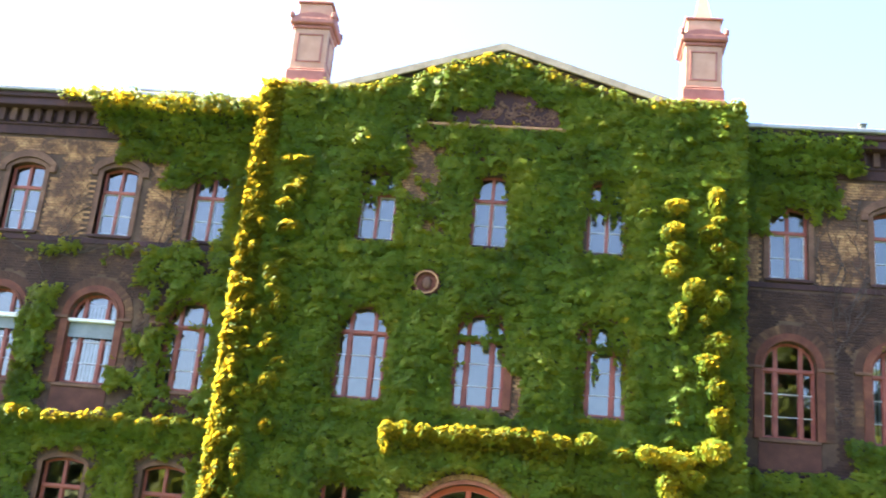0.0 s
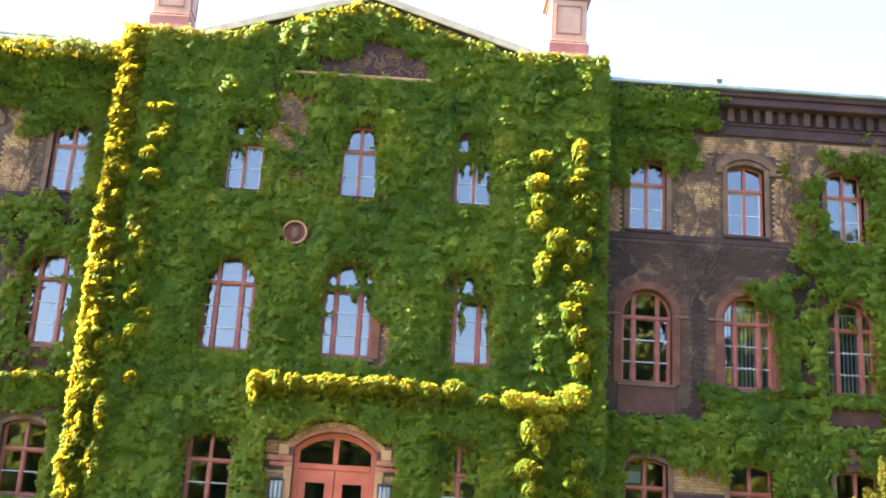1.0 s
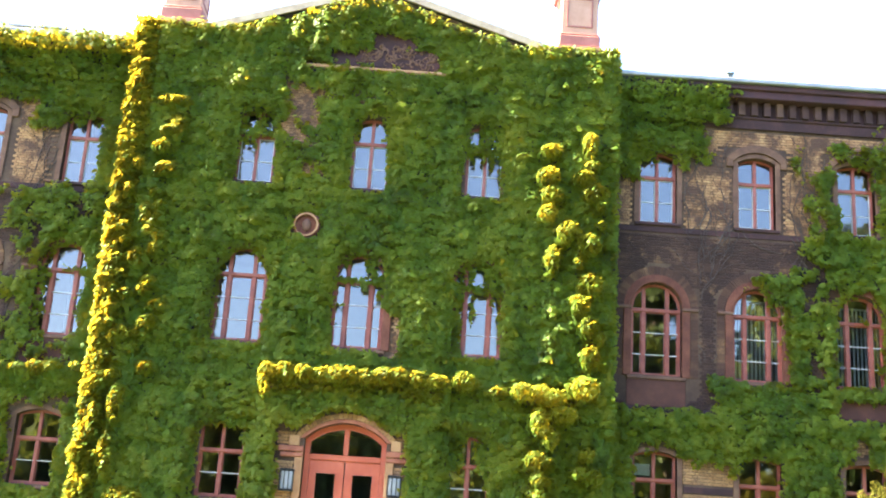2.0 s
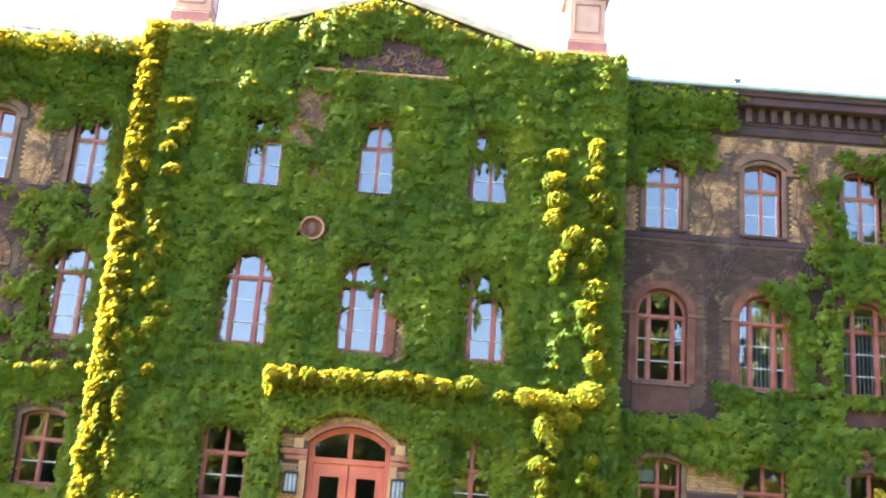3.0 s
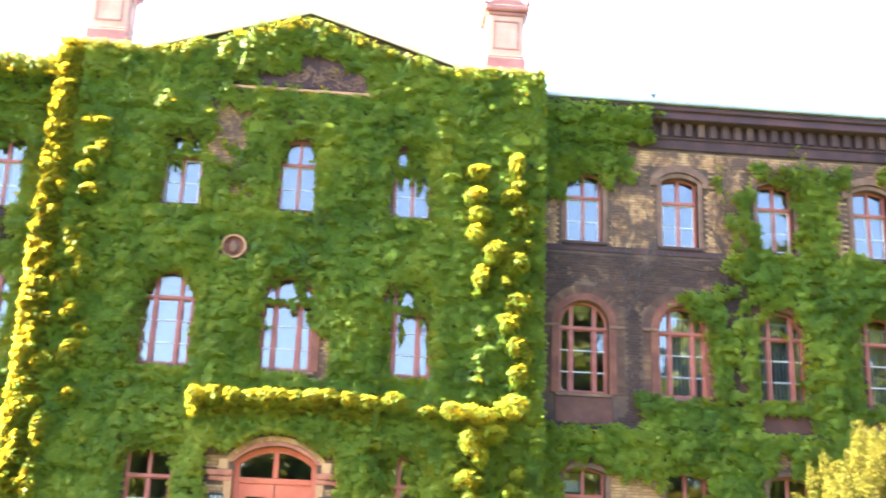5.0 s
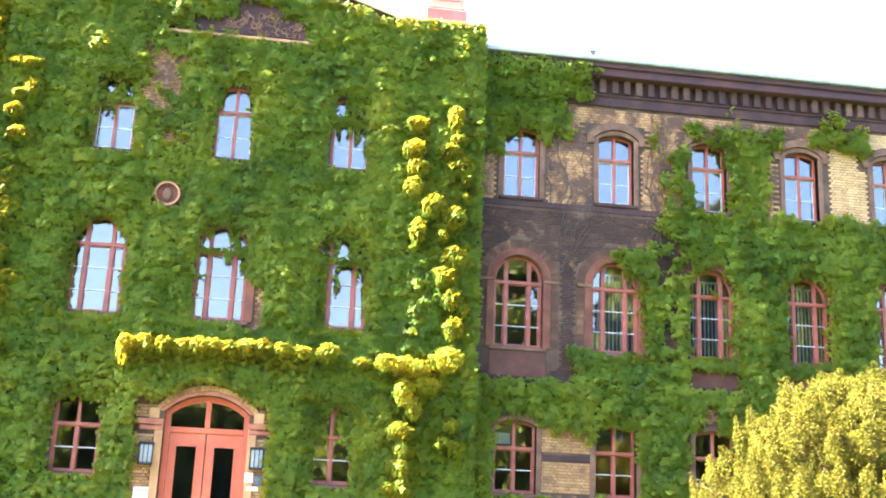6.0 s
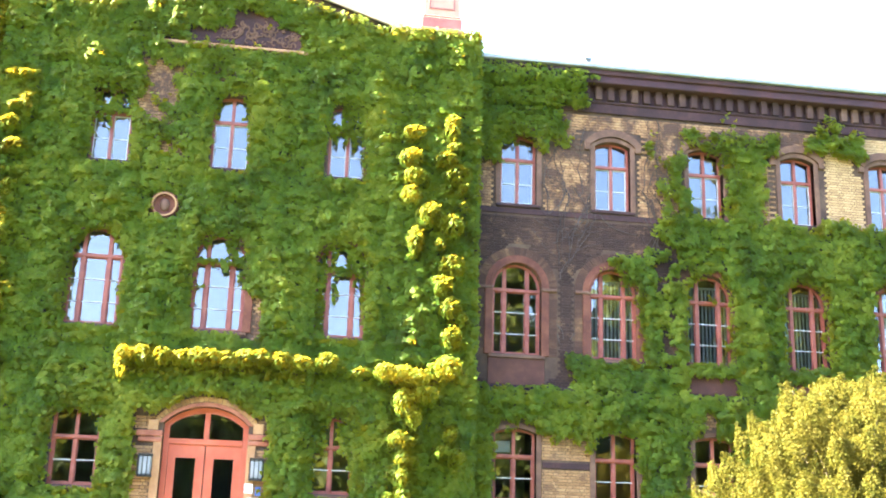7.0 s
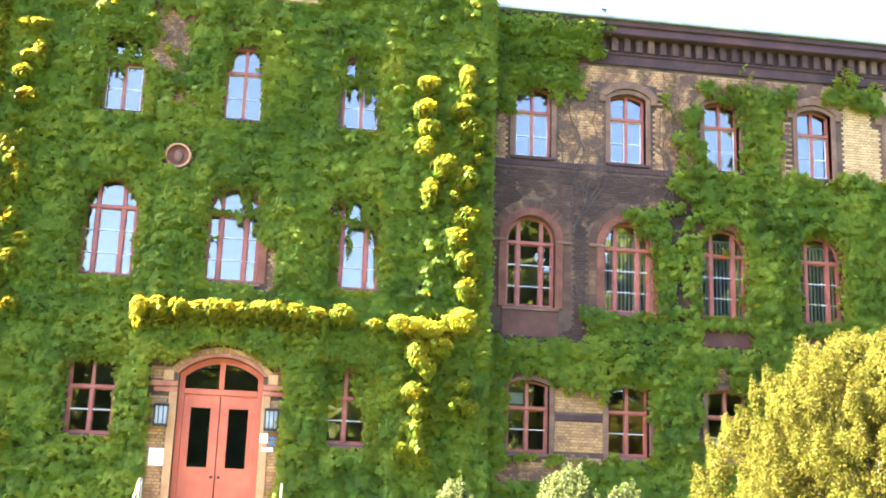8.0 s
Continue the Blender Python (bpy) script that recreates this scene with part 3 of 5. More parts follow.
for sx in (-1, 1):
    rail = thing("handrail", "grey steel handrail beside the entrance steps", "handrail", (sx * 1.6, 0, 0), "handrails of the entrance")
    part("top_rail", tube([(0, -2.35, 0.95), (0, -2.2, 1.05), (0, -0.75, 1.82), (0, -0.3, 1.82)], 0.024), STEEL, rail, smooth=True)
    part("lower_rail", tube([(0, -2.2, 0.6), (0, -0.75, 1.37), (0, -0.3, 1.37)], 0.016), STEEL, rail, smooth=True)
    for y, z0, z1 in ((-2.2, 0.16, 1.05), (-0.75, 0.845, 1.82), (-0.3, 0.845, 1.82)):
        part("post", tube([(0, y, z0), (0, y, z1)], 0.022), STEEL, rail, smooth=True)

for sx, x in ((-1, -1.33), (1, 1.25)):
    lamp = thing("wall_lantern", "box lantern with milk glass and black bars beside the door", "wall lamp", (x, 0, 3.32), "lanterns of the entrance")
    lamp.scale = (0.86, 0.86, 0.86)
    part("back_plate", box(-0.19, 0.19, -0.06, -0.004, -0.3, 0.3, bevel=0.01), IRON, lamp)
    part("glass_body", box(-0.16, 0.16, -0.21, -0.06, -0.25, 0.25, bevel=0.03), MILK, lamp, "milky glass body")
    part("cap", box(-0.2, 0.2, -0.25, -0.06, 0.252, 0.31, bevel=0.02), IRON, lamp)
    part("foot", box(-0.2, 0.2, -0.25, -0.06, -0.31, -0.252, bevel=0.02), IRON, lamp)
    for bx in (-0.185, -0.06, 0.06, 0.185):
        part("bar", box(bx - 0.012, bx + 0.012, -0.236, -0.212, -0.252, 0.252), IRON, lamp)

plaque = thing("wall_plaque", "white enamel plaque with small grey lines beside the door", "sign", (-1.3, 0, 2.35))
part("plate", box(-0.24, 0.24, -0.045, -0.014, -0.2, 0.2, bevel=0.006), WHITE_SIGN, plaque)
for i, w in enumerate((0.3, 0.36, 0.26, 0.33)):
    part("text_bar", box(-w / 2, w / 2, -0.049, -0.046, 0.1 - i * 0.07, 0.125 - i * 0.07), GREY_PRINT, plaque)
for nm, lab, mat, x, z, w, h in (("small_sign", "small white notice on the door jamb", WHITE_SIGN, 1.1, 2.88, 0.2, 0.22), ("blue_sign", "small blue and white sign on the door jamb", BLUE_SIGN, 1.32, 2.82, 0.13, 0.2), ("small_sign", "narrow white notice on the door jamb", WHITE_SIGN, 1.2, 2.62, 0.26, 0.09)):
    sg = thing(nm, lab, "sign", (x, -0.052, z))
    part("plate", box(-w / 2, w / 2, -0.02, 0, -h / 2, h / 2, bevel=0.004), mat, sg)
    part("text_bar", box(-w / 3, w / 3, -0.023, -0.0205, -0.012, 0.012), GREY_PRINT if mat is WHITE_SIGN else WHITE_SIGN, sg)


# ---- pinnacles ----
def make_pinnacle():
    p = thing("pinnacle", "peach and red brick roof pinnacle with panel, cornice and spire", "pinnacle", group="pinnacles of the gable")

    def block(name, h, z0, z1, mat, bevel=0.015, lab=""):
        return part(name, box(-h, h, -h, h, z0, z1, bevel=bevel), mat, p, lab)
    block("plinth", 0.6, 0.0, 0.34, PINNACLE_RED, lab="red brick plinth")
    block("plinth_band", 0.57, 0.34, 0.7, PINNACLE_RED, 0.03)
    block("base_moulding", 0.545, 0.7, 0.78, PINNACLE_RED, 0.03)
    sh = block("shaft", 0.5, 0.78, 2.1, PINNACLE)
    for turn in range(4):
        fr = part("panel_frame", add_ring(bmesh.new(), [(-0.36, 0.98), (0.36, 0.98), (0.36, 1.92), (-0.36, 1.92)], [(-0.32, 1.02), (0.32, 1.02), (0.32, 1.88), (-0.32, 1.88)], -0.525, -0.5), PINNACLE_RED, sh, "thin red panel moulding")
        fr.rotation_euler = (0, 0, turn * math.pi / 2)
        ped = part("pediment", add_prism(bmesh.new(), pane_outline(-0.58, 0.58, 2.4, 1.16, 2.44, 0.16), -0.62, -0.56), PINNACLE_RED, p, "low curved pediment")
        ped.rotation_euler = (0, 0, turn * math.pi / 2)
    block("cornice_lower", 0.55, 2.1, 2.22, PINNACLE_RED, 0.03, "red moulded cornice")
    block("cornice_upper", 0.64, 2.22, 2.42, PINNACLE_RED, 0.04)
    for sx in (-1, 1):
        for sy in (-1, 1):
            part("corner_block", box(sx * 0.6 - 0.06, sx * 0.6 + 0.06, sy * 0.6 - 0.06, sy * 0.6 + 0.06, 2.42, 2.6, bevel=0.02), PINNACLE_RED, p)
    block("attic", 0.46, 2.42, 2.98, PINNACLE)
    block("attic_cap", 0.52, 2.98, 3.06, PINNACLE_RED, 0.02)
    bm = bmesh.new()
    bmesh.ops.create_cone(bm, cap_ends=True, segments=4, radius1=0.36, radius2=0.1, depth=1.15, matrix=Matrix.Translation((0, 0, 3.635)) @ pose(0, 0, 0, 0, 0, 45))
    part("spire", bm, PINNACLE, p, "tapering four-sided spire")
    bm = bmesh.new()
    bmesh.ops.create_uvsphere(bm, u_segments=12, v_segments=8, radius=0.13, matrix=Matrix.Translation((0, 0, 4.3)))
    part("finial", bm, PINNACLE_RED, p, smooth=True)
    return p


pin = make_pinnacle()
pin.location = (5.4, 0.95, EAVE + 0.13)
pin.scale = (1, 1, 0.94)
copy_thing(pin, Matrix.Translation((-5.54, 0.95, EAVE + 0.13)))

vent = thing("roof_vent", "small grey sheet-metal roof vent", "vent", (9.6, 0.6, 14.7))
part("shaft", box(-0.08, 0.08, -0.08, 0.08, -0.04, 0.36, bevel=0.01), DULL_ZINC, vent)
part("cap", box(-0.1, 0.1, -0.1, 0.1, 0.36, 0.41, bevel=0.01), DULL_ZINC, vent)
hatch = thing("roof_hatch", "low dark roof hatch with a sloping lid", "roof hatch", (-9.9, 2.2, 14.78))
part("box", box(-0.75, 0.75, -0.4, 0.4, 0, 0.8, bevel=0.02), ROOFING, hatch)
part("lid", slab([(-0.85, -0.5, 0.8), (0.85, -0.5, 0.8), (0.85, 0.5, 1.02), (-0.85, 0.5, 1.02)], 0.06), ZINC, hatch)

# ---- gable ornaments ----
beam = thing("string_course", "pale stone ledge across the gable", "ledge", (0, 0, 0), kind="structure")
part("ledge", box(-1.95, 1.9, -0.16, -0.003, 14.1, 14.19, bevel=0.02), TAN_STONE, beam)
relief = thing("gable_relief", "weathered red carved relief panel in the gable", "relief", (0.45, -0.003, 14.75))
bm = bmesh.new()
add_prism(bm, [(-2.3, -0.5), (1.45, -0.5), (0.9, 0.1), (0.0, 0.62), (-1.3, 0.25)], -0.05, 0)
part("panel", bm, SOOT_STONE, relief, "sooty red ground of the relief")
rnd = random.Random(5)
for i in range(95):
    x, z = rnd.uniform(-1.05, 1.1), rnd.uniform(-0.42, 0.2)
    if z > 0.3 - abs(x) * 0.35:
        continue
    R, a0, a1 = rnd.uniform(0.05, 0.13), rnd.uniform(0, 6), rnd.uniform(3, 5.5)
    pts = [(x + (R * (1 - 0.6 * k / 9)) * math.cos(a0 + a1 * k / 9), -0.065, z + (R * (1 - 0.6 * k / 9)) * math.sin(a0 + a1 * k / 9)) for k in range(10)]
    part("scroll", tube(pts, 0.018), SANDSTONE, relief, smooth=True)
med = thing("medallion", "round carved stone medallion in a moulded ring", "relief", (-1.49, 0, 9.72))
circle = lambda r: [(r * math.cos(k * math.tau / 28), r * math.sin(k * math.tau / 28)) for k in range(28)]
part("ring", add_ring(bmesh.new(), circle(0.34), circle(0.25), -0.12, -0.003), SURROUND_RED, med)
part("ring_bead", add_ring(bmesh.new(), circle(0.31), circle(0.27), -0.15, -0.12), TAN_STONE, med)
part("disc", add_prism(bmesh.new(), circle(0.25), -0.05, -0.003), SURROUND_RED, med)
bm = bmesh.new()
bmesh.ops.create_uvsphere(bm, u_segments=14, v_segments=8, radius=0.15, matrix=Matrix.Translation((0.01, -0.06, 0.0)) @ Matrix.Diagonal((0.8, 0.5, 1.1, 1)))
part("boss", bm, SANDSTONE, med, smooth=True)
# storey band on the wings
for side, tag in ((1, "right"), (-1, "left")):
    xa, xb = sorted((side * (BLOCK_HALF + 0.01), side * WING_END))
    tagged(part("string_course_low_" + tag, box(xa, xb, WING_Y - 0.16, WING_Y - 0.003, 5.55, 5.74, bevel=0.02), SOOT_STONE), "projecting sooty stone band over the ground floor", "ledge", kind="structure")
    tagged(part("string_course_high_" + tag, box(xa, xb, WING_Y - 0.03, WING_Y - 0.003, 10.36, 10.52, bevel=0.015), SOOT_STONE), "sooty stone band under the top windows", "ledge", kind="structure")
tagged(part("string_course_door", box(-2.6, 6.15, -0.08, -0.003, 5.5, 5.68, bevel=0.02), SANDSTONE), "stone band over the entrance under the ivy", "ledge", kind="structure")
tagged(part("door_band_right", box(8.36, 9.58, WING_Y - 0.035, WING_Y - 0.003, 3.7, 3.84), SOOT_STONE), "dark brick band between two ground floor windows", "trim", kind="structure")


# ---- blinds ----
def vertical_blind(x, y, z, w, h, n):
    bl = thing("vertical_blind", "pale vertical slat blind hanging behind the window", "blind", (x, y, z), "vertical blinds of the wing")
    part("head_rail", box(-w / 2, w / 2, -0.03, 0.03, h - 0.05, h), BLIND, bl)
    me = None
    for i in range(n):
        px = -w / 2 + w * (i + 0.5) / n
        if me is None:
            s = part("slat", box(-0.034, 0.034, -0.004, 0.004, 0.02, h - 0.05), BLIND, bl)
            me = s.data
        else:
            s = new("slat", me)
            s.parent = bl
        s.location = (px, 0, 0)
        s.rotation_euler = (0, 0, radians(28 + 10 * math.sin(i * 2.1)))


for x in (10.28, 12.95, 15.65, 18.3, -10.28):
    vertical_blind(x, WING_Y + 0.42, 6.62, 1.26, 2.15, 12)
rb = thing("roller_shutter", "half-lowered white roller blind in the arched window", "blind", (-10.28, WING_Y + 0.1, 0))
part("bar", box(-0.68, 0.62, -0.12, 0.0, 8.2, 8.29, bevel=0.015), WHITE_SIGN, rb)
part("cloth", box(-0.64, 0.6, 0.0, 0.02, 7.8, 8.2), GREY_CLOTH, rb, "pale blue-grey lowered cloth")
rb2 = thing("roller_shutter", "white roller blind at the head of the arched window", "blind", (-12.95, WING_Y + 0.1, 0))
part("bar", box(-0.62, 0.62, -0.12, 0.0, 8.2, 8.32, bevel=0.015), WHITE_SIGN, rb2)
part("cloth", box(-0.6, 0.6, 0.0, 0.02, 7.9, 8.2), GREY_CLOTH, rb2)
sheet = thing("window_sheet", "white paper sheet taped inside the top light", "paper", (7.38, WING_Y + 0.3, 4.22))
part("sheet", box(-0.2, 0.2, -0.004, 0.004, -0.14, 0.14), WHITE_SIGN, sheet)


# ---- ivy cover ----
def smooth(a, b, v):
    t = min(1.0, max(0.0, (v - a) / (b - a)))
    return t * t * (3 - 2 * t)


def inside(x, z, b):
    """Distance inside a box x0, x1, z0, z1; below nought outside."""
    return min(x - b[0], b[1] - x, z - b[2], b[3] - z)


def wobble(x, z, scale, seed):
    return noise.noise(Vector((x * scale, seed * 7.3, z * scale)))


def in_window(x, z, cx, sill, kind, grow=0.0):
    w, s, r = SHAPE[kind]
    dx = x - cx
    if abs(dx) > w / 2 + grow or z < sill - grow:
        return False
    return z < sill + arc_height(max(-w / 2, min(w / 2, dx)), w, s, r) + grow


# gaps in the ivy of the middle block, window by window: foot z, head z, foot left, foot right, head left, head right
GAPS_TOP = [
    (10.72, 12.04, -3.5, -2.44, -3.4, -2.5), (12.28, 12.62, -3.29, -3.09, -3.27, -3.14), (12.26, 12.64, -2.77, -2.62, -2.8, -2.7),
    (10.72, 12.14, -0.49, 0.46, -0.46, 0.38), (12.2, 12.82, -0.41, 0.37, -0.24, 0.2),
    (10.74, 11.94, 2.37, 3.42, 2.48, 3.34), (12.27, 12.8, 2.52, 2.79, 2.64, 2.8),
]
GAPS_MIDDLE = [
    (6.58, 8.4, -3.58, -2.35, -3.5, -2.32), (8.3, 8.96, -3.5, -2.32, -3.2, -2.75),
    (6.56, 8.26, -0.6, 0.7, -0.62, 0.63), (8.42, 8.98, -0.5, 0.26, -0.14, 0.02), (8.42, 8.76, -0.59, -0.3, -0.52, -0.38), (8.5, 8.98, 0.42, 0.62, 0.42, 0.5),
    (6.58, 8.2, 2.64, 3.64, 2.65, 3.47), (8.48, 8.78, 2.38, 2.52, 2.44, 2.48), (8.42, 8.86, 2.64, 2.78, 2.61, 2.72), (8.42, 8.83, 2.87, 3.15, 2.96, 3.08),
]
GAPS_LOW = [
    (2.76, 4.44, -3.56, -2.46, -3.56, -2.46), (2.74, 3.75, 2.58, 3.48, 2.62, 3.4), (3.7, 4.6, 2.88, 3.14, 2.9, 3.12),
    (0.0, 4.56, -1.66, 1.46, -1.56, 1.42), (4.5, 5.06, -1.3, 1.25, -0.4, 0.35),
]
# shoots that hang into the openings: x, head z, foot z, half width
TENDRILS = [
    (-3.06, 12.1, 11.62, 0.07), (-3.28, 12.05, 11.78, 0.06), (2.66, 12.0, 11.6, 0.07), (3.18, 12.0, 11.5, 0.08), (2.93, 12.0, 11.74, 0.05),
    (2.88, 8.3, 7.66, 0.08), (2.9, 7.7, 7.42, 0.035), (3.4, 8.3, 7.9, 0.06), (-0.5, 7.72, 7.62, 0.12), (0.58, 8.3, 7.7, 0.1), (0.1, 8.3, 8.1, 0.06),
]
# thin parts of the cover: box, how bare, edge softness
THIN_PARTS = [
    ((0.66, 1.1, 6.4, 7.5), 0.9, 0.15), ((1.3, 1.5, 3.9, 4.6), 0.7, 0.12), ((-1.66, -1.4, 3.7, 4.6), 0.8, 0.12),
    ((-1.82, -1.16, 9.4, 10.04), 1, 0.2), ((-0.5, 1.6, 14.2, 14.75), 0.85, 0.15), ((-0.15, 1.0, 14.7, 15.15), 0.75, 0.2), ((-1.9, 1.5, 14.07, 14.22), 0.85, 0.06),
    ((-1.3, -0.5, 14.2, 14.6), 0.6, 0.2), ((-2.3, -1.35, 11.8, 13.6), 0.62, 0.6), ((-1.2, 0.6, 13.25, 13.55), 0.55, 0.25), ((-1.9, -1.2, 11.0, 12.0), 0.42, 0.35),
]
# clumps that stand out from the cover: x, z, half width, half height, stand-out
CLUMPS = [
    (4.68, 12.0, .3, .2, .4), (4.62, 11.3, .3, .25, .42), (4.75, 10.8, .3, .25, .42), (4.65, 10.3, .25, .25, .4), (5.68, 12.2, .22, .4, .4), (5.53, 11.3, .3, .22, .42),
    (5.85, 10.9, .35, .26, .42), (5.15, 9.8, .3, .3, .5), (5.7, 9.5, .32, .3, .52), (4.8, 9.1, .2, .4, .38), (5.75, 8.45, .36, .3, .46),
    (5.55, 7.95, .26, .26, .45), (5.76, 7.4, .26, .3, .46), (5.8, 6.65, .24, .32, .46), (5.64, 5.86, .36, .28, .55),
]
CLUMPS += [
    (4.15, 5.72, .24, .18, .5), (4.6, 5.66, .34, .2, .5), (4.95, 5.58, .3, .2, .55), (5.16, 5.17, .36, .22, .5), (4.62, 4.98, .24, .34, .5), (4.9, 4.62, .2, .28, .48),
    (4.52, 4.05, .24, .24, .45), (4.64, 3.6, .17, .25, .45), (4.64, 3.16, .18, .3, .45), (4.7, 2.7, .2, .3, .45), (5.8, 4.27, .2, .16, .42), (5.98, 3.74, .2, .2, .4), (5.64, 3.84, .2, .16, .42),
    (2.77, 5.87, .3, .24, .62), (3.6, 5.68, .3, .12, .45),
]
CLUMPS += [
    (-5.2, 12.75, .46, .13, .42), (-5.0, 12.0, .2, .36, .4), (-5.35, 11.45, .26, .2, .42), (-5.15, 10.85, .34, .2, .42), (-5.35, 9.5, .32, .24, .4), (-5.1, 9.0, .2, .26, .38),
    (-5.6, 8.5, .22, .26, .42), (-5.2, 7.85, .22, .2, .4), (-5.1, 6.8, .26, .22, .46), (-5.6, 6.55, .22, .2, .4), (-5.0, 5.7, .22, .18, .42), (-5.6, 4.8, .2, .5, .42), (-5.65, 3.6, .2, .6, .42),
    (-5.1, 2.6, .46, .28, .45),
]
clump_rnd = random.Random(4)
for xc, za, zb, step in ((-5.2, 6.2, 12.4, 0.48), (-5.75, 3.0, 11.5, 0.5), (5.75, 6.0, 12.0, 0.8), (4.66, 2.4, 4.4, 0.5)):
    zq = za
    while zq < zb:
        CLUMPS.append((xc + clump_rnd.uniform(-0.32, 0.32), zq, clump_rnd.uniform(0.12, 0.24), clump_rnd.uniform(0.1, 0.2), clump_rnd.uniform(0.28, 0.42)))
        zq += step * clump_rnd.uniform(0.6, 1.5)
# rounded cushions along the ledge over the door
ledge_x = -2.0
while ledge_x < 2.2:
    CLUMPS.append((ledge_x, 5.8 + clump_rnd.uniform(-0.03, 0.05), clump_rnd.uniform(0.2, 0.34), clump_rnd.uniform(0.19, 0.26), 0.66 + clump_rnd.uniform(-0.04, 0.06)))
    ledge_x += clump_rnd.uniform(0.28, 0.5)
CLUMPS.append((-2.05, 5.55, 0.14, 0.3, 0.7))
# bulging growth down the sunny corner, and cushions on the ledge of the left wing
corner_z = 0.6
while corner_z < 15.0:
    CLUMPS.append((-6.2 + clump_rnd.uniform(-0.12, 0.14), corner_z, clump_rnd.uniform(0.2, 0.3), clump_rnd.uniform(0.18, 0.32), clump_rnd.uniform(0.2, 0.34)))
    corner_z += clump_rnd.uniform(0.16, 0.32)
LEFT_CLUMPS = []
ledge_x = -6.8
while ledge_x > -12.5:
    LEFT_CLUMPS.append((ledge_x, 5.6 + clump_rnd.uniform(-0.1, 0.1), clump_rnd.uniform(0.14, 0.3), clump_rnd.uniform(0.12, 0.2), clump_rnd.uniform(0.5, 0.66)))
    ledge_x -= clump_rnd.uniform(0.25, 0.7)


def block_top(x):
    a = abs(x)
    drop = 0.16 + 0.1 * smooth(-1.0, 0.5, x)
    return EAVE + 0.04 if a > GABLE_FOOT else max(EAVE + 0.02, APEX - drop - (APEX - EAVE) * a / GABLE_FOOT)


def in_gap(x, z, g):
    """How far a place lies inside a tapering gap."""
    k = min(1.0, max(0.0, (z - g[0]) / (g[1] - g[0])))
    return min(x - g[2] - (g[4] - g[2]) * k, g[3] + (g[5] - g[3]) * k - x, z - g[0], g[1] - z)


def block_cover(x, z):
    c = 1.0
    w1 = wobble(x, z, 2.6, 1) * 0.16 + wobble(x, z, 7, 2) * 0.1
    for b, k, soft in THIN_PARTS:
        d = inside(x, z, b)
        if d > -0.5:
            c = min(c, 1 - k * smooth(-soft, soft * 0.4, d + w1 * soft * 4))
    jag = 0.05 * wobble(x, z, 9, 14)
    for g in (GAPS_TOP if z > 10 else GAPS_MIDDLE if z > 6 else GAPS_LOW):
        d = in_gap(x, z, g)
        if d > -0.15:
            c = min(c, 1 - smooth(-0.02, 0.04, d + 0.04 + jag))
    if c < 0.5:
        for tx, za, zb, half in TENDRILS:
            if zb < z < za and abs(x - tx - 0.03 * math.sin(z * 14)) < half * (0.35 + 0.65 * (z - zb) / (za - zb)):
                return 0.8
    return c


TUFT_W, TUFT_H = 0.46, 0.36


@functools.lru_cache(maxsize=None)
def tuft_at(i, j, seed):
    r = random.Random(i * 7919 + j * 104729 + seed)
    tall = r.uniform(0.45, 1.0)
    return (i + 0.5 * (j % 2) + r.uniform(0.1, 0.9)) * TUFT_W, (j + r.uniform(0.1, 0.9)) * TUFT_H, TUFT_W * r.uniform(0.55, 0.95), TUFT_H * r.uniform(0.7, 1.25), tall


def tufts(x, z, seed):
    """Overlapping drooping tufts, fullest near their lower rim."""
    i, j = math.floor(x / TUFT_W), math.floor(z / TUFT_H)
    best = 0.0
    for dj in (-1, 0, 1):
        for di in (-1, 0, 1):
            cx, cz, rx, rz, tall = tuft_at(i + di, j + dj, seed)
            u, t = (x - cx) / rx, 0.5 - 0.5 * (z - cz) / rz
            if abs(u) < 1 and 0 < t < 1:
                v = (1 - u * u) * (t / 0.78 if t < 0.78 else (1 - t) / 0.22) * tall
                best = max(best, v)
    return best


def reach(x, z):
    """Shoots stand out further on the corner pier, most of all near its foot."""
    return 1.0 if x < 4 or x > 6.5 else 1.45 if z > 6.2 else 1.9


def block_depth(x, z):
    d = 0.05 + 0.1 * (0.5 + wobble(x, z, 0.9, 3)) + 0.16 * max(-0.3, wobble(x * 1.5, z * 0.3, 1.0, 17)) + 0.28 * tufts(x, z, 1) + 0.1 * smooth(4.3, 5.2, x) * smooth(12.8, 12.0, z)
    for cx, cz, rx, rz, out in CLUMPS:
        q = ((x - cx) / rx) ** 2 + ((z - cz) / rz) ** 2
        if q < 1.5:
            out *= reach(cx, cz)
            d = max(d, (out + 0.1) * math.sqrt(max(0.0, 1 - q / 1.5)) + 0.06)
    # cover thickens along the eaves and under the ledge over the door
    top = block_top(x) - z
    if top < 0.7:
        d = max(d, 0.36 * math.sqrt(max(0, 1 - (top / 0.7) ** 2)) * (0.8 + 0.7 * wobble(x, z, 2.4, 5)))
    if -2.2 < x < 2.45 and 4.9 < z < 5.8:
        d = max(d, 0.12 + 0.3 * smooth(4.9, 5.7, z) + 0.2 * tufts(x, z, 5))
    if z < 5.75 and -4.8 < x < 4.4:
        d += 0.09 * smooth(5.75, 5.3, z)
    # rounded corners
    if x < -5.75:
        d = max(d, 0.3 * math.sqrt(max(0, 1 - ((x + 6.2) / 0.45) ** 2)) * (0.8 + 0.5 * wobble(0, z, 1.8, 8)))
    if x > 5.9:
        d = max(d, 0.3 * math.sqrt(max(0, 1 - ((x - 6.15) / 0.35) ** 2)) * (0.8 + 0.4 * wobble(0, z, 1.6, 8)))
    return d


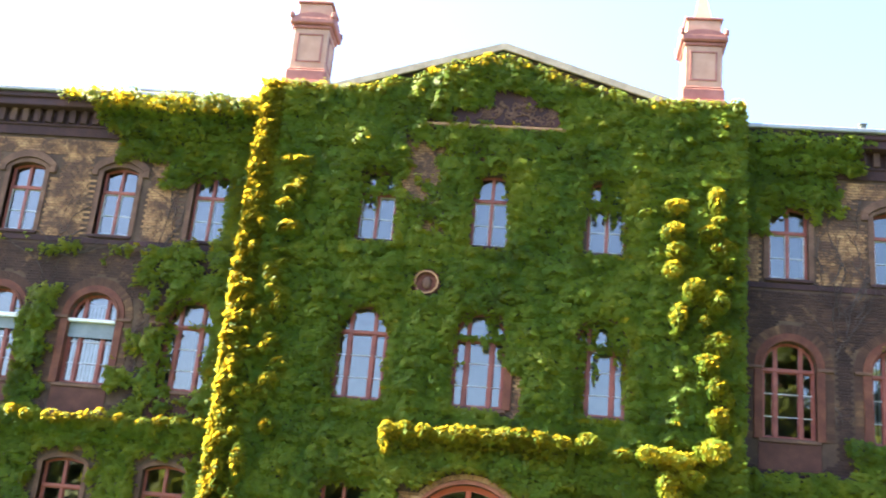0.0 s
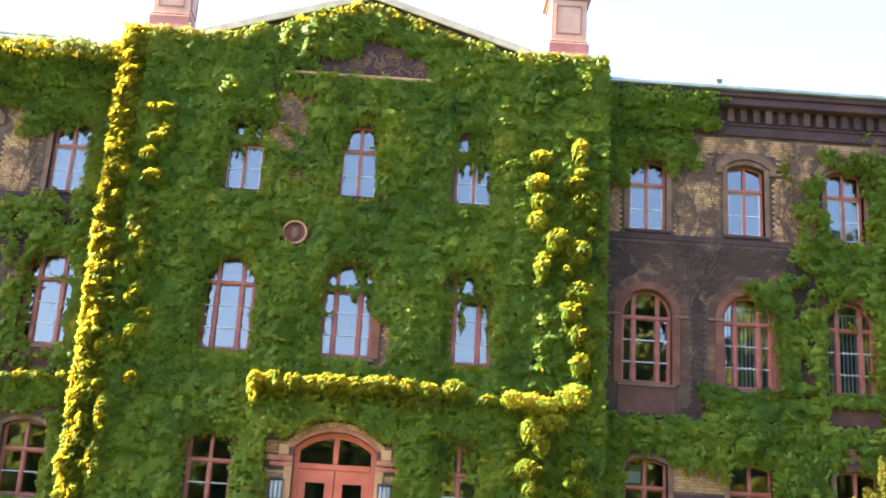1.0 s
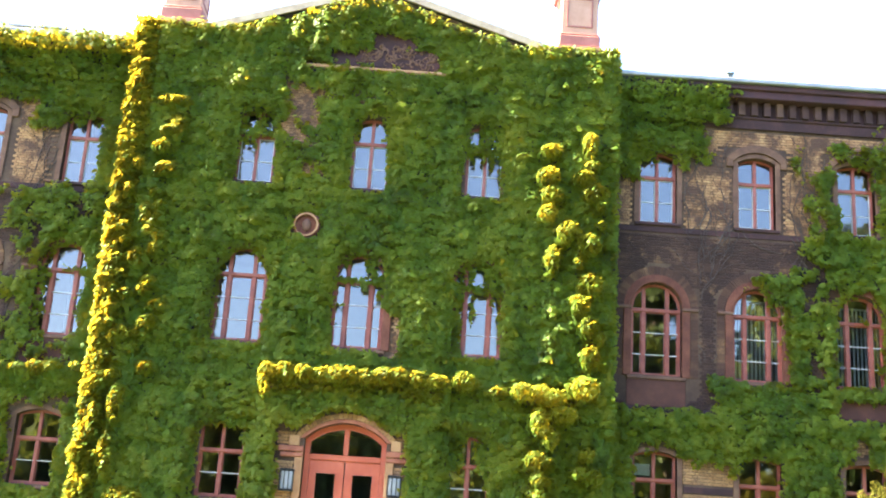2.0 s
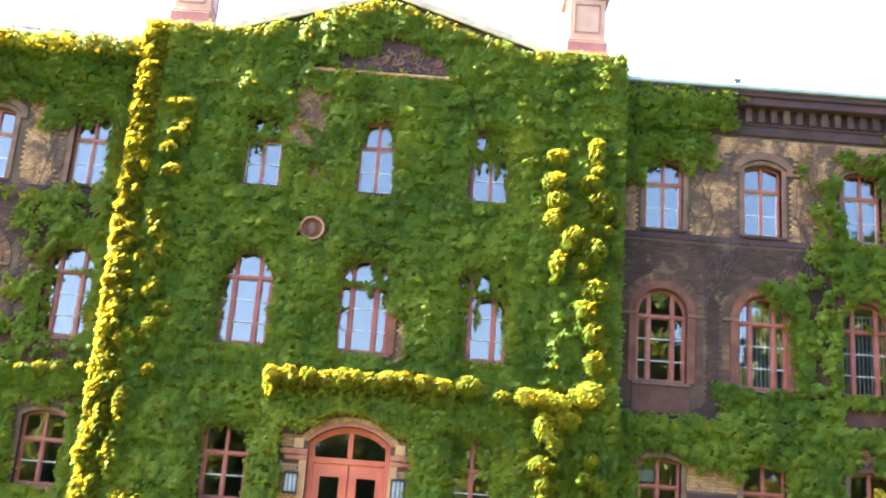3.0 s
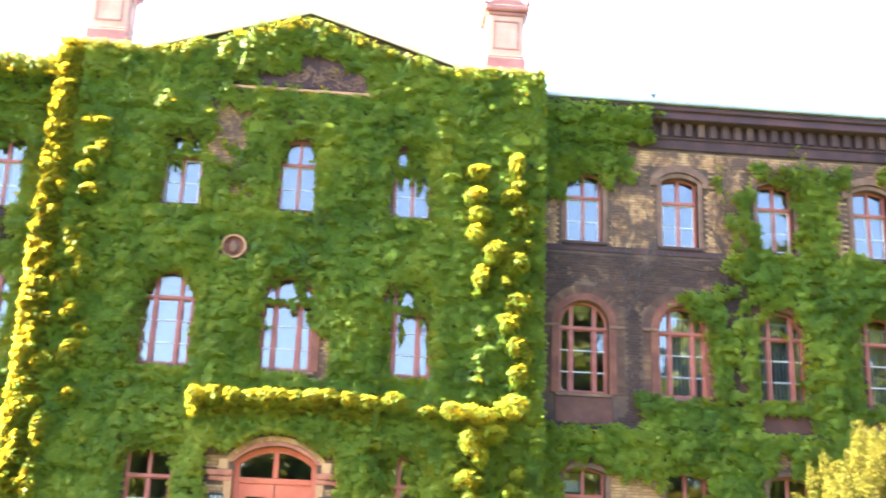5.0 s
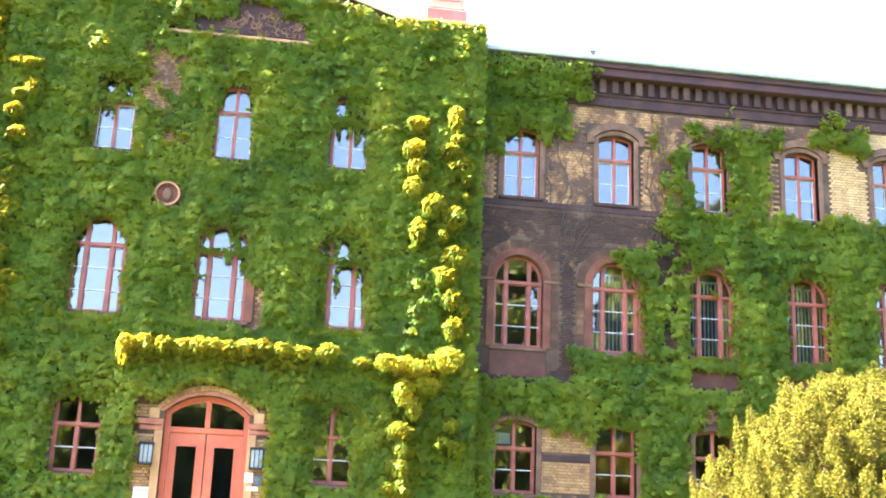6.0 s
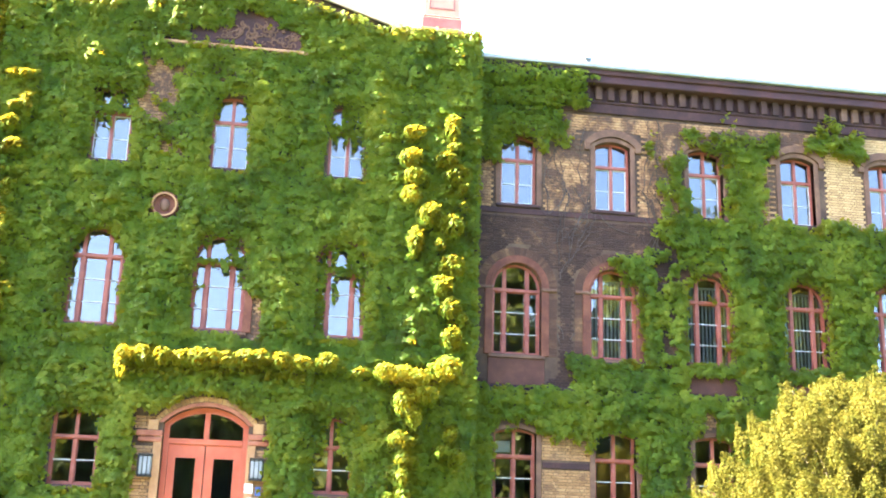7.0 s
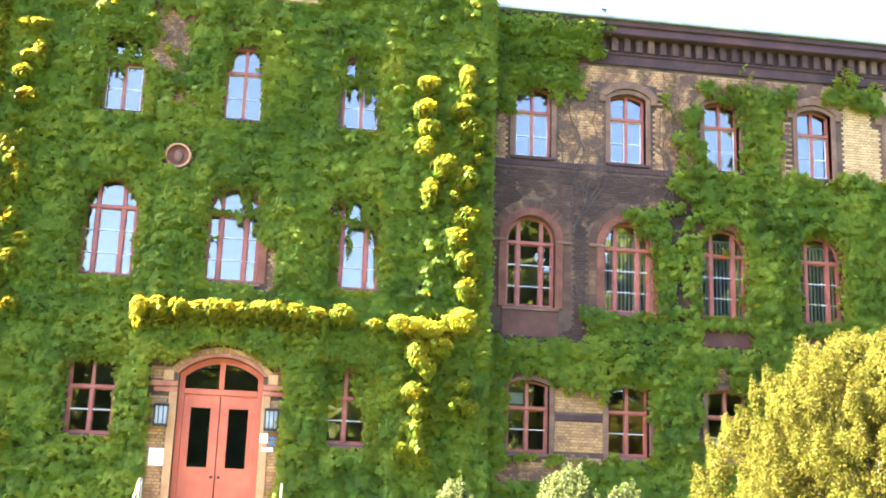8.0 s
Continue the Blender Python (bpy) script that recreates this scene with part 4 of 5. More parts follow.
# wings: where ivy grows (box, how dense, softness), x counted from the middle outwards
RIGHT_TOP = [
    ((6.2, 8.85, 12.6, 14.5), 1, 0.15), ((6.2, 9.45, 13.6, 14.5), 1, 0.15), ((6.2, 7.1, 11.8, 12.9), 1, 0.2), ((7.0, 8.35, 12.25, 12.9), 1, 0.12),
    ((9.4, 10.0, 14.1, 14.5), 0.5, 0.3), ((8.6, 9.0, 12.4, 13.2), 0.3, 0.3),
    ((11.6, 12.3, 10.4, 12.3), 0.45, 0.3), ((11.9, 12.4, 10.3, 11.4), 0.65, 0.2), ((11.0, 11.8, 12.2, 12.8), 0.4, 0.3), ((13.45, 14.6, 10.3, 12.8), 0.85, 0.3), ((12.2, 15.0, 12.7, 13.15), 0.75, 0.2), ((13.0, 13.7, 12.0, 12.8), 0.8, 0.2),
    ((15.9, 17.6, 12.75, 13.35), 0.75, 0.25),
]
RIGHT_MIDDLE = [
    ((13.5, 13.8, 13.1, 13.6), 0.7, 0.2), ((16.6, 16.95, 13.1, 13.8), 0.6, 0.2), ((16.3, 17.0, 10.3, 10.8), 0.6, 0.2),
    ((11.5, 12.6, 9.7, 10.5), 0.7, 0.3), ((12.2, 21.5, 9.1, 10.55), 0.8, 0.4), ((13.6, 21.5, 8.9, 10.3), 0.97, 0.3), ((12.2, 12.8, 8.9, 9.6), 0.7, 0.3),
    ((10.35, 11.35, 8.55, 9.35), 0.85, 0.2), ((9.9, 10.5, 8.95, 9.3), 0.6, 0.15), ((10.85, 11.35, 7.6, 8.9), 0.7, 0.2), ((11.0, 12.2, 5.7, 8.7), 0.64, 0.4), ((11.2, 12.0, 8.6, 9.7), 0.45, 0.3),
    ((13.55, 15.1, 5.7, 9.3), 1, 0.25), ((16.25, 17.6, 5.7, 9.3), 1, 0.25),
]
RIGHT_LOW = [
    ((18.9, 21.5, 5.7, 9.3), 1, 0.25), ((9.1, 12.4, 5.72, 6.45), 0.9, 0.2), ((12.3, 21.5, 6.2, 6.55), 0.75, 0.15), ((12.35, 13.6, 8.28, 8.42), 0.9, 0.08), ((12.3, 12.55, 8.3, 9.1), 0.6, 0.15), ((13.25, 13.6, 6.6, 9.1), 0.7, 0.15),
    ((15.05, 15.25, 6.6, 9.1), 0.6, 0.1), ((16.05, 16.35, 6.6, 9.2), 0.8, 0.12),
]
RIGHT_FOOT = [
    ((6.2, 21.5, 4.55, 5.7), 1, 0.15), ((6.2, 7.0, 0, 5.7), 0.95, 0.15), ((10.85, 12.35, 0, 5.7), 0.78, 0.3), ((13.5, 21.5, 0, 5.7), 0.9, 0.3), ((8.5, 9.3, 4.3, 4.9), 0.6, 0.2), ((6.2, 21.5, 0, 2.3), 0.95, 0.3), ((8.9, 12.0, 2.0, 2.75), 0.85, 0.2), ((6.5, 8.6, 2.55, 2.75), 0.6, 0.1), ((12.9, 13.6, 0, 2.7), 0.9, 0.3), ((9.6, 10.0, 4.3, 4.8), 0.7, 0.2),
]
RIGHT_GROW = RIGHT_TOP + RIGHT_MIDDLE + RIGHT_LOW + RIGHT_FOOT
RIGHT_BARE = [((12.3, 12.95, 3.2, 5.2), 0.7, 0.3), ((7.2, 8.1, 4.62, 4.95), 0.75, 0.15), ((7.1, 9.0, 2.15, 2.5), 0.8, 0.15), ((12.3, 13.6, 5.75, 6.15), 0.7, 0.15)]
LEFT_UPPER = [
    ((6.2, 9.0, 12.3, 14.62), 1, 0.3), ((8.6, 10.3, 12.9, 14.62), 0.97, 0.35), ((9.8, 11.0, 13.8, 14.62), 0.9, 0.35), ((10.5, 12.1, 14.35, 14.62), 0.9, 0.12), ((6.2, 7.25, 10.4, 12.5), 1, 0.15), ((7.0, 8.0, 12.2, 12.6), 0.9, 0.12),
    ((6.2, 9.3, 9.3, 10.45), 0.6, 0.4), ((9.4, 21.5, 9.9, 10.4), 0.35, 0.35),
]
LEFT_LOWER = [
    ((6.2, 7.0, 5.6, 9.6), 1, 0.2), ((8.3, 9.1, 5.6, 9.0), 0.52, 0.4), ((7.0, 8.3, 8.85, 9.6), 0.95, 0.15), ((7.9, 8.35, 6.5, 8.9), 0.7, 0.12), ((6.9, 7.2, 6.5, 9), 0.75, 0.12), ((7.0, 8.3, 8.22, 8.38), 0.85, 0.06),
    ((11.3, 12.1, 5.0, 9.0), 0.72, 0.35), ((13.6, 21.5, 5.0, 9.6), 0.8, 0.3), ((9.2, 9.6, 5.6, 7.4), 0.5, 0.25),
    ((6.2, 21.5, 4.72, 5.75), 0.92, 0.2), ((6.2, 7.05, 0, 5.6), 1, 0.2), ((8.4, 9.4, 0, 5.6), 0.85, 0.3), ((11.1, 12.3, 0, 5.6), 0.85, 0.3), ((13.5, 21.5, 0, 5.6), 0.9, 0.3), ((6.2, 21.5, 0, 2.65), 0.95, 0.3), ((6.2, 11.0, 5.6, 6.3), 0.45, 0.3),
]
LEFT_GROW = LEFT_UPPER + LEFT_LOWER
LEFT_BARE = [((7.0, 8.3, 4.62, 5.0), 0.6, 0.15), ((9.6, 10.9, 4.62, 5.0), 0.6, 0.2), ((9.5, 11.1, 5.75, 6.45), 0.8, 0.15)]


def wing_cover(side):
    grow, bare = (RIGHT_GROW, RIGHT_BARE) if side > 0 else (LEFT_GROW, LEFT_BARE)

    def cover(x, z):
        u = side * x
        n1 = wobble(x, z, 1.7, 11) * 0.28 + wobble(x, z, 5, 12) * 0.14
        c = 0.0
        for b, k, soft in grow:
            d = inside(u, z, b)
            if d > -0.7:
                c = max(c, k * smooth(-soft, soft * 0.5, d + n1 * (0.4 + soft)))
        if c:
            for b, k, soft in bare:
                c *= 1 - k * smooth(-soft, soft * 0.4, inside(u, z, b) + n1)
            for cx in WING_X:
                if abs(u - cx) < 1.0:
                    for kind, sill in WING_SILL.items():
                        if in_window(u, z, cx, sill, kind, wobble(x, z, 6, 13) * 0.08 - 0.06):
                            keep = {("mid", 12.95, 1): 0.3, ("mid", 10.28, 1): 0.35, ("top", 12.95, 1): 0.35, ("top", 7.65, 1): 0.45, ("top", 7.65, -1): 0.6, ("mid", 7.65, -1): 0.5, ("mid", 15.65, 1): 0.3}
                            k = keep.get((kind, cx, side), 0.0)
                            edge = smooth(0.12, 0.45, abs(u - cx)) if z < sill + SHAPE[kind][1] - 0.35 else 1.0
                            c *= k * edge if not (kind == "top" and z < sill + 1.35) else k * 0.4 * edge
        return c
    return cover


def wing_depth(side):
    def depth(x, z):
        d = 0.05 + 0.1 * (0.5 + wobble(x, z, 1.0, 23)) + 0.16 * max(-0.3, wobble(x * 1.5, z * 0.3, 1.0, 27)) + 0.28 * tufts(x, z, 2)
        if z > 13.4:
            # out over the eaves board and the gutter
            d += 0.14 + 0.5 * smooth(13.9, 14.25, z) if side < 0 else 0.14
            if side > 0 and z > 13.9:
                d = d + (0.57 - d) * smooth(13.9, 14.2, z)
        if 5.0 < z < 5.9:
            d = max(d, (0.4 if side > 0 else 0.6) * math.sqrt(max(0, 1 - ((z - 5.5) / 0.4) ** 2)) * (0.8 + 0.5 * wobble(x, z, 2.5, 25)))
        return d
    return depth


class Relief:
    """Depth of the cover on a fine grid, read between its points."""

    def __init__(self, depth, x0, x1, z0, z1, step=0.06):
        self.x0, self.z0, self.step = x0, z0, step
        self.nx, self.nz = int((x1 - x0) / step) + 3, int((z1 - z0) / step) + 3
        self.rows = [[depth(x0 + i * step, z0 + j * step) for i in range(self.nx)] for j in range(self.nz)]

    def at(self, x, z):
        u, v = (x - self.x0) / self.step, (z - self.z0) / self.step
        i, j = max(0, min(self.nx - 2, int(u))), max(0, min(self.nz - 2, int(v)))
        a, b = min(1.0, max(0.0, u - i)), min(1.0, max(0.0, v - j))
        p, q = self.rows[j], self.rows[j + 1]
        lo, hi = p[i] + (p[i + 1] - p[i]) * a, q[i] + (q[i + 1] - q[i]) * a
        gx = ((p[i + 1] - p[i]) * (1 - b) + (q[i + 1] - q[i]) * b) / self.step
        return lo + (hi - lo) * b, gx, (hi - lo) / self.step


# leaf outline: u across, v to the tip, w out of the leaf
LEAF = np.array([(0, 0.42, 0.10), (0, 0, 0.0), (-0.5, 0.3, -0.06), (-0.24, 0.52, 0.0), (0, 1.0, -0.12), (0.24, 0.52, 0.0), (0.5, 0.3, -0.06)])
LEAF_FACES = [(0, 1, 2), (0, 2, 3), (0, 3, 4), (0, 4, 5), (0, 5, 6), (0, 6, 1)]


def leaf_mesh(name, places, normals, tips, sizes, shape, faces, mat):
    """All leaves of one plant as a single mesh."""
    nrm = normals / np.linalg.norm(normals, axis=1, keepdims=True)
    tip = tips - (tips * nrm).sum(1, keepdims=True) * nrm
    tip /= np.linalg.norm(tip, axis=1, keepdims=True) + 1e-9
    across = np.cross(tip, nrm)
    k, n = len(shape), len(places)
    v = places[:, None, :] + sizes[:, None, None] * (shape[None, :, 0:1] * across[:, None, :] + shape[None, :, 1:2] * tip[:, None, :] + shape[None, :, 2:3] * nrm[:, None, :])
    f = (np.array(faces)[None] + (np.arange(n) * k)[:, None, None]).reshape(-1, len(faces[0]))
    me = bpy.data.meshes.new(name)
    me.vertices.add(n * k)
    me.vertices.foreach_set("co", v.reshape(-1).astype(np.float32))
    m = f.shape[1]
    me.loops.add(f.size)
    me.loops.foreach_set("vertex_index", f.reshape(-1).astype(np.int32))
    me.polygons.add(len(f))
    me.polygons.foreach_set("loop_start", (np.arange(len(f)) * m).astype(np.int32))
    me.update(calc_edges=True)
    me.materials.append(mat)
    return me


def pane_gap(x, z):
    """1 inside a window opening, falling to 0 a little way outside it."""
    wing = abs(x) > BLOCK_HALF
    u = abs(x) if wing else x
    sills = WING_SILL if wing else BLOCK_SILL
    for cx in (WING_X if wing else BLOCK_X):
        if abs(u - cx) < 1.1:
            for kind, sill in sills.items():
                if kind == "low" and cx == 0:
                    continue
                if in_window(u, z, cx, sill, kind):
                    return 1.0
                if in_window(u, z, cx, sill, kind, 0.15):
                    return 0.99
                if in_window(u, z, cx, sill, kind, 0.3):
                    return 0.6
    return 0.0


def grow_ivy(name, label, x0, x1, z0, z1, y, cover, depth, per_m2, seed, top=None, sizes=(0.085, 0.155), thin=1.0, clumps=(), shoot=0.44):
    rng = np.random.default_rng(seed)
    rnd = random.Random(seed)
    relief = Relief(depth, x0, x1, z0, z1)
    n = int((x1 - x0) * (z1 - z0) * per_m2)
    P, N, T, S = [], [], [], []

    def leaf(place, normal, size=1.0):
        P.append(place)
        N.append(normal)
        T.append((rnd.gauss(0, 0.4), -0.25, -1.0))
        S.append(rnd.uniform(*sizes) * size)

    for px, pz in zip(rng.uniform(x0, x1, n), rng.uniform(z0, z1, n)):
        if top and pz > top(px) + 0.04 + 0.1 * wobble(px, 0, 3, 31):
            continue
        c = cover(px, pz)
        if c < 0.02:
            continue
        c = smooth(0.33, 0.67, c + (0.75 * wobble(px, pz, 2.6, 51) + 0.4 * wobble(px, pz, 6.5, 52)) * min(1.0, 3.2 * c * (1 - c) + 0.1))
        if rnd.random() > c ** thin:
            continue
        d, gx, gz = relief.at(px, pz)
        nx, ny, nz = -gx * 1.1 + rnd.gauss(0, 0.22), -1.0, 0.45 - gz * 1.2 + rnd.gauss(0, 0.22)
        edge = top and (px < -5.8 or pz > top(px) - 0.22)
        if d > shoot or edge:
            # outer shoots turn their leaves to the light
            k = (1.0 if px < -5.8 else 0.45) if edge else min(1.0, (d - shoot) / 0.12)
            nx, ny, nz = nx + k * 1.0 * sun_dir[0], ny * (1 - k) + k * rnd.uniform(-0.75, 0.5), nz + k * 0.8 * sun_dir[2]
            d *= rnd.uniform(0.6, 1.1)
        d *= rnd.uniform(0.72, 1.0)
        gap = pane_gap(px, pz)
        if gap > 0.999:
            d = rnd.uniform(-0.14, 0.02)
        elif gap > 0:
            d = rnd.uniform(0.06, 0.16) + 0.3 * (1 - gap) * rnd.random()
        leaf((px, y - d, pz + 0.06), (nx, ny, nz), 0.85 if gap > 0.6 else 1.0)
        if gap > 0:
            leaf((px + rnd.gauss(0, 0.03), y - d - 0.02, pz + rnd.gauss(0.06, 0.03)), (nx + rnd.gauss(0, 0.2), ny, nz), 0.85)
        if d > 0.09:
            # older leaves below the outer shoots
            leaf((px + rnd.gauss(0, 0.05), y - d * rnd.uniform(0.3, 0.75), pz), (rnd.gauss(0, 0.3), -1.0, 0.5 + rnd.gauss(0, 0.3)))
    for cx, cz, rx, rz, out in clumps:
        # full cushions of young leaves
        for q in range(int(1500 * (rx * rz + 0.02))):
            v = Vector((rnd.gauss(0, 1), -abs(rnd.gauss(0, 1)), rnd.gauss(0.15, 1))).normalized() * rnd.uniform(0.75, 1.0)
            lift = (out * reach(cx, cz) - 0.1) * (1 - 0.3 * max(0.0, -v[2]))
            leaf((cx + rx * v[0], y - lift + 0.22 * v[1], cz + rz * v[2] + 0.06), (0.6 * v[0] + sun_dir[0], rnd.uniform(-0.8, 0.45), 0.6 * v[2] + sun_dir[2]), 0.75)
    me = leaf_mesh(name, np.array(P), np.array(N), np.array(T), np.array(S), LEAF, LEAF_FACES, IVY)
    ob = tagged(new(name, me), label, "ivy", kind="stuff")
    return ob


grow_ivy("ivy_on_front", "dense green climbing ivy covering the middle block", -6.5, 6.45, 0.0, 16.6, 0.0, block_cover, block_depth, 520, 1, block_top, clumps=CLUMPS)
grow_ivy("ivy_on_right_wing", "green climbing ivy spreading over the brick wing", 6.2, 21.4, 0.0, 14.68, WING_Y, wing_cover(1), wing_depth(1), 470, 2, thin=1.3, shoot=1.2)
grow_ivy("ivy_on_left_wing", "green climbing ivy hanging over the brick wing", -17.5, -6.2, 0.0, 14.68, WING_Y, wing_cover(-1), wing_depth(-1), 470, 3, thin=1.3, shoot=0.9, clumps=LEFT_CLUMPS)
# single leaves that can be told apart round the entrance
ivy_front = bpy.data.objects["ivy_on_front"]
leaf_rnd = random.Random(88)
leaf_meshes = []
for i in range(6):
    leaf_meshes.append(leaf_mesh("leaf", np.zeros((1, 3)), np.array([(leaf_rnd.gauss(0, 0.25), -1.0, 0.5 + leaf_rnd.gauss(0, 0.2))]), np.array([(leaf_rnd.gauss(0, 0.5), -0.2, -1.0)]), np.array([leaf_rnd.uniform(0.1, 0.15)]), LEAF, LEAF_FACES, IVY))
made = 0
while made < 290:
    x, z = leaf_rnd.uniform(-2.6, 2.5), leaf_rnd.uniform(1.2, 5.3)
    if block_cover(x, z) < 0.9 or pane_gap(x, z) > 0:
        continue
    lf = new("leaf", leaf_meshes[made % 6])
    lf.location = (x, -block_depth(x, z) * 1.06, z)
    lf.parent = ivy_front
    made += 1
# corner sides of the block
side_rng = random.Random(9)
for sx, label in ((-1, "sunlit ivy on the corner of the middle block"), (1, "ivy on the shaded corner of the middle block")):
    P, N, T, S = [], [], [], []
    for i in range(5200 if sx < 0 else 2600):
        z = side_rng.uniform(0, EAVE + 0.05)
        y = side_rng.uniform(-0.25, 0.55)
        bulge = 0.17 + 0.16 * wobble(y, z, 1.5, 41) + 0.16 * wobble(y, z, 3.5, 42)
        P.append((sx * (BLOCK_HALF + bulge * side_rng.uniform(0.5, 1.1)), y, z))
        if sx < 0:
            N.append((sun_dir[0] + side_rng.gauss(0, 0.25), side_rng.uniform(-0.25, 0.75), sun_dir[2] + side_rng.gauss(0, 0.25)))
        else:
            N.append((sx, -0.5 + side_rng.gauss(0, 0.4), 0.5 + side_rng.gauss(0, 0.4)))
        T.append((sx * 0.2, side_rng.gauss(0, 0.4), -1.0))
        S.append(side_rng.uniform(0.1, 0.18))
    tagged(new("ivy_on_corner", leaf_mesh("ivy_on_corner", np.array(P), np.array(N), np.array(T), np.array(S), LEAF, LEAF_FACES, IVY)), label, "ivy", kind="stuff")

def near_opening(u, z, half):
    for cx in WING_X:
        if abs(u - cx) < 1.25:
            for kind, sill in WING_SILL.items():
                g = {"low": 0.14, "top": 0.15, "mid": 0.44}[kind] + half
                if in_window(u, z, cx, sill, kind, g):
                    return True
                if kind == "mid" and abs(u - cx) < 0.76 + half and sill - 0.85 < z < sill + 0.05:
                    return True
                if kind == "top" and abs(u - cx) < 0.82 + half and sill + 1.6 < z < sill + 2.25:
                    return True
    return False


# ---- dead vine stems on the bare wing ----
rnd = random.Random(12)


def stem(parent, x, z, angle, length, radius, depth=0):
    pts = []
    for i in range(int(length / 0.12)):
        pts.append((x, WING_Y - 0.03 - rnd.random() * 0.015, z))
        if near_opening(abs(x), z, 0.0):
            break
        angle += rnd.gauss(0, 0.22) + (math.pi / 2 - angle) * 0.04
        x += 0.12 * math.cos(angle)
        z += 0.12 * math.sin(angle)
        if depth < 2 and rnd.random() < 0.12:
            stem(parent, x, z, angle + rnd.choice((-1, 1)) * rnd.uniform(0.4, 1.1), length * rnd.uniform(0.3, 0.6), radius * 0.6, depth + 1)
    if len(pts) > 2:
        part("stem", tube(pts, radius), STEM, parent)


for x, z, a, ln in ((9.05, 9.2, 1.5, 3.4), (8.9, 7.0, 1.6, 3.0), *[(rnd.uniform(8.45, 9.35), rnd.uniform(6.8, 11.2), rnd.uniform(0.7, 2.4), rnd.uniform(1.5, 3.4)) for q in range(16)], *[(rnd.uniform(11.1, 12.0), rnd.uniform(7.5, 11.5), rnd.uniform(0.7, 2.4), rnd.uniform(1.5, 3.0)) for q in range(8)], *[(-rnd.uniform(8.5, 9.4), rnd.uniform(6.8, 12), rnd.uniform(0.7, 2.4), rnd.uniform(1.2, 2.6)) for q in range(7)], *[(-rnd.uniform(11.2, 12.1), rnd.uniform(6.8, 12), rnd.uniform(0.7, 2.4), rnd.uniform(1.2, 2.6)) for q in range(6)], (11.2, 6.5, 1.5, 4.5), (11.6, 9.5, 1.8, 3.2), (9.3, 10.3, 1.2, 2.4), (8.6, 9.6, 0.2, 2.6), (10.9, 10.0, 2.9, 2.0), (12.2, 9.8, 1.2, 2.4), (-9.0, 9.8, 1.6, 2.4), (-11.6, 9.6, 1.4, 2.6), (-8.9, 6.6, 1.5, 3.0)):
    vine = thing("dead_vine", "leafless brown vine stems clinging to the brickwork", "vine", group="dead vines")
    stem(vine, x, z, a, ln, 0.011)
    if not vine.children:
        bpy.data.objects.remove(vine)


# ---- golden tree and conifers ----
def plant(name, label, category, base, clumps, leaves, size, mat, up, trunk, seed, spread=1.0, group=""):
    rng = np.random.default_rng(seed)
    r = random.Random(seed)
    tree = thing(name, label, category, base, group)
    tr = bmesh.new()
    if trunk:
        h, rad = trunk
        bmesh.ops.create_cone(tr, cap_ends=True, segments=10, radius1=rad, radius2=rad * 0.35, depth=h, matrix=Matrix.Translation((0, 0, h / 2)))
        part("trunk", tr, BARK, tree, smooth=True)
        for cx, cy, cz, q, s in clumps[:: max(1, len(clumps) // 14)]:
            z0 = min(h * 0.9, max(0.4, cz * 0.5))
            part("limb", tube([(0, 0, z0), (cx * 0.5, cy * 0.5, (z0 + cz) / 2 + 0.1), (cx, cy, cz)], rad * 0.22), BARK, tree)
    else:
        tr.free()
    w = np.array([c[3] ** 2 for c in clumps])
    pick = rng.choice(len(clumps), size=leaves, p=w / w.sum())
    C = np.array(clumps)[pick]
    d = rng.normal(size=(leaves, 3))
    d /= np.linalg.norm(d, axis=1, keepdims=True)
    rr = rng.uniform(0.45, 1.0, leaves) ** 0.6
    P = C[:, :3] + d * (C[:, 3] * rr)[:, None] * np.stack([np.ones(leaves), np.ones(leaves), C[:, 4]], 1)
    N = d + rng.normal(size=(leaves, 3)) * 0.5
    N[:, 2] += 0.3
    T = d * spread + rng.normal(size=(leaves, 3)) * 0.45
    T[:, 2] += up
    keep = P[:, 2] > 0.02
    me = leaf_mesh("crown", P[keep], N[keep], T[keep], rng.uniform(size[0], size[1], leaves)[keep], TWIG, TWIG_FACES, mat)
    crown = new("crown", me)
    crown.parent = tree
    return tree


TWIG = np.array([(0, 0, 0), (-0.26, 0.5, 0.06), (0, 1.0, -0.05), (0.26, 0.5, 0.06)])
TWIG_FACES = [(0, 1, 2), (0, 2, 3)]
rnd = random.Random(21)


def dome(rx, ry, h, n, q0, q1, pointy, stretch):
    """Clumps filling the shell of a rounded, uneven crown."""
    out = []
    for i in range(n):
        a, v = rnd.uniform(0, math.tau), rnd.random() ** 0.8
        prof = (1 - v ** pointy) ** 0.6
        rr = rnd.uniform(0.5, 1.06) * prof * (1 + 0.22 * math.sin(3 * a + 1.3) + 0.1 * rnd.uniform(-1, 1))
        q = rnd.uniform(q0, q1) * (1.1 - 0.5 * v)
        out.append((rx * rr * math.cos(a), ry * rr * math.sin(a), 0.25 + v * h, q, stretch))
    return out


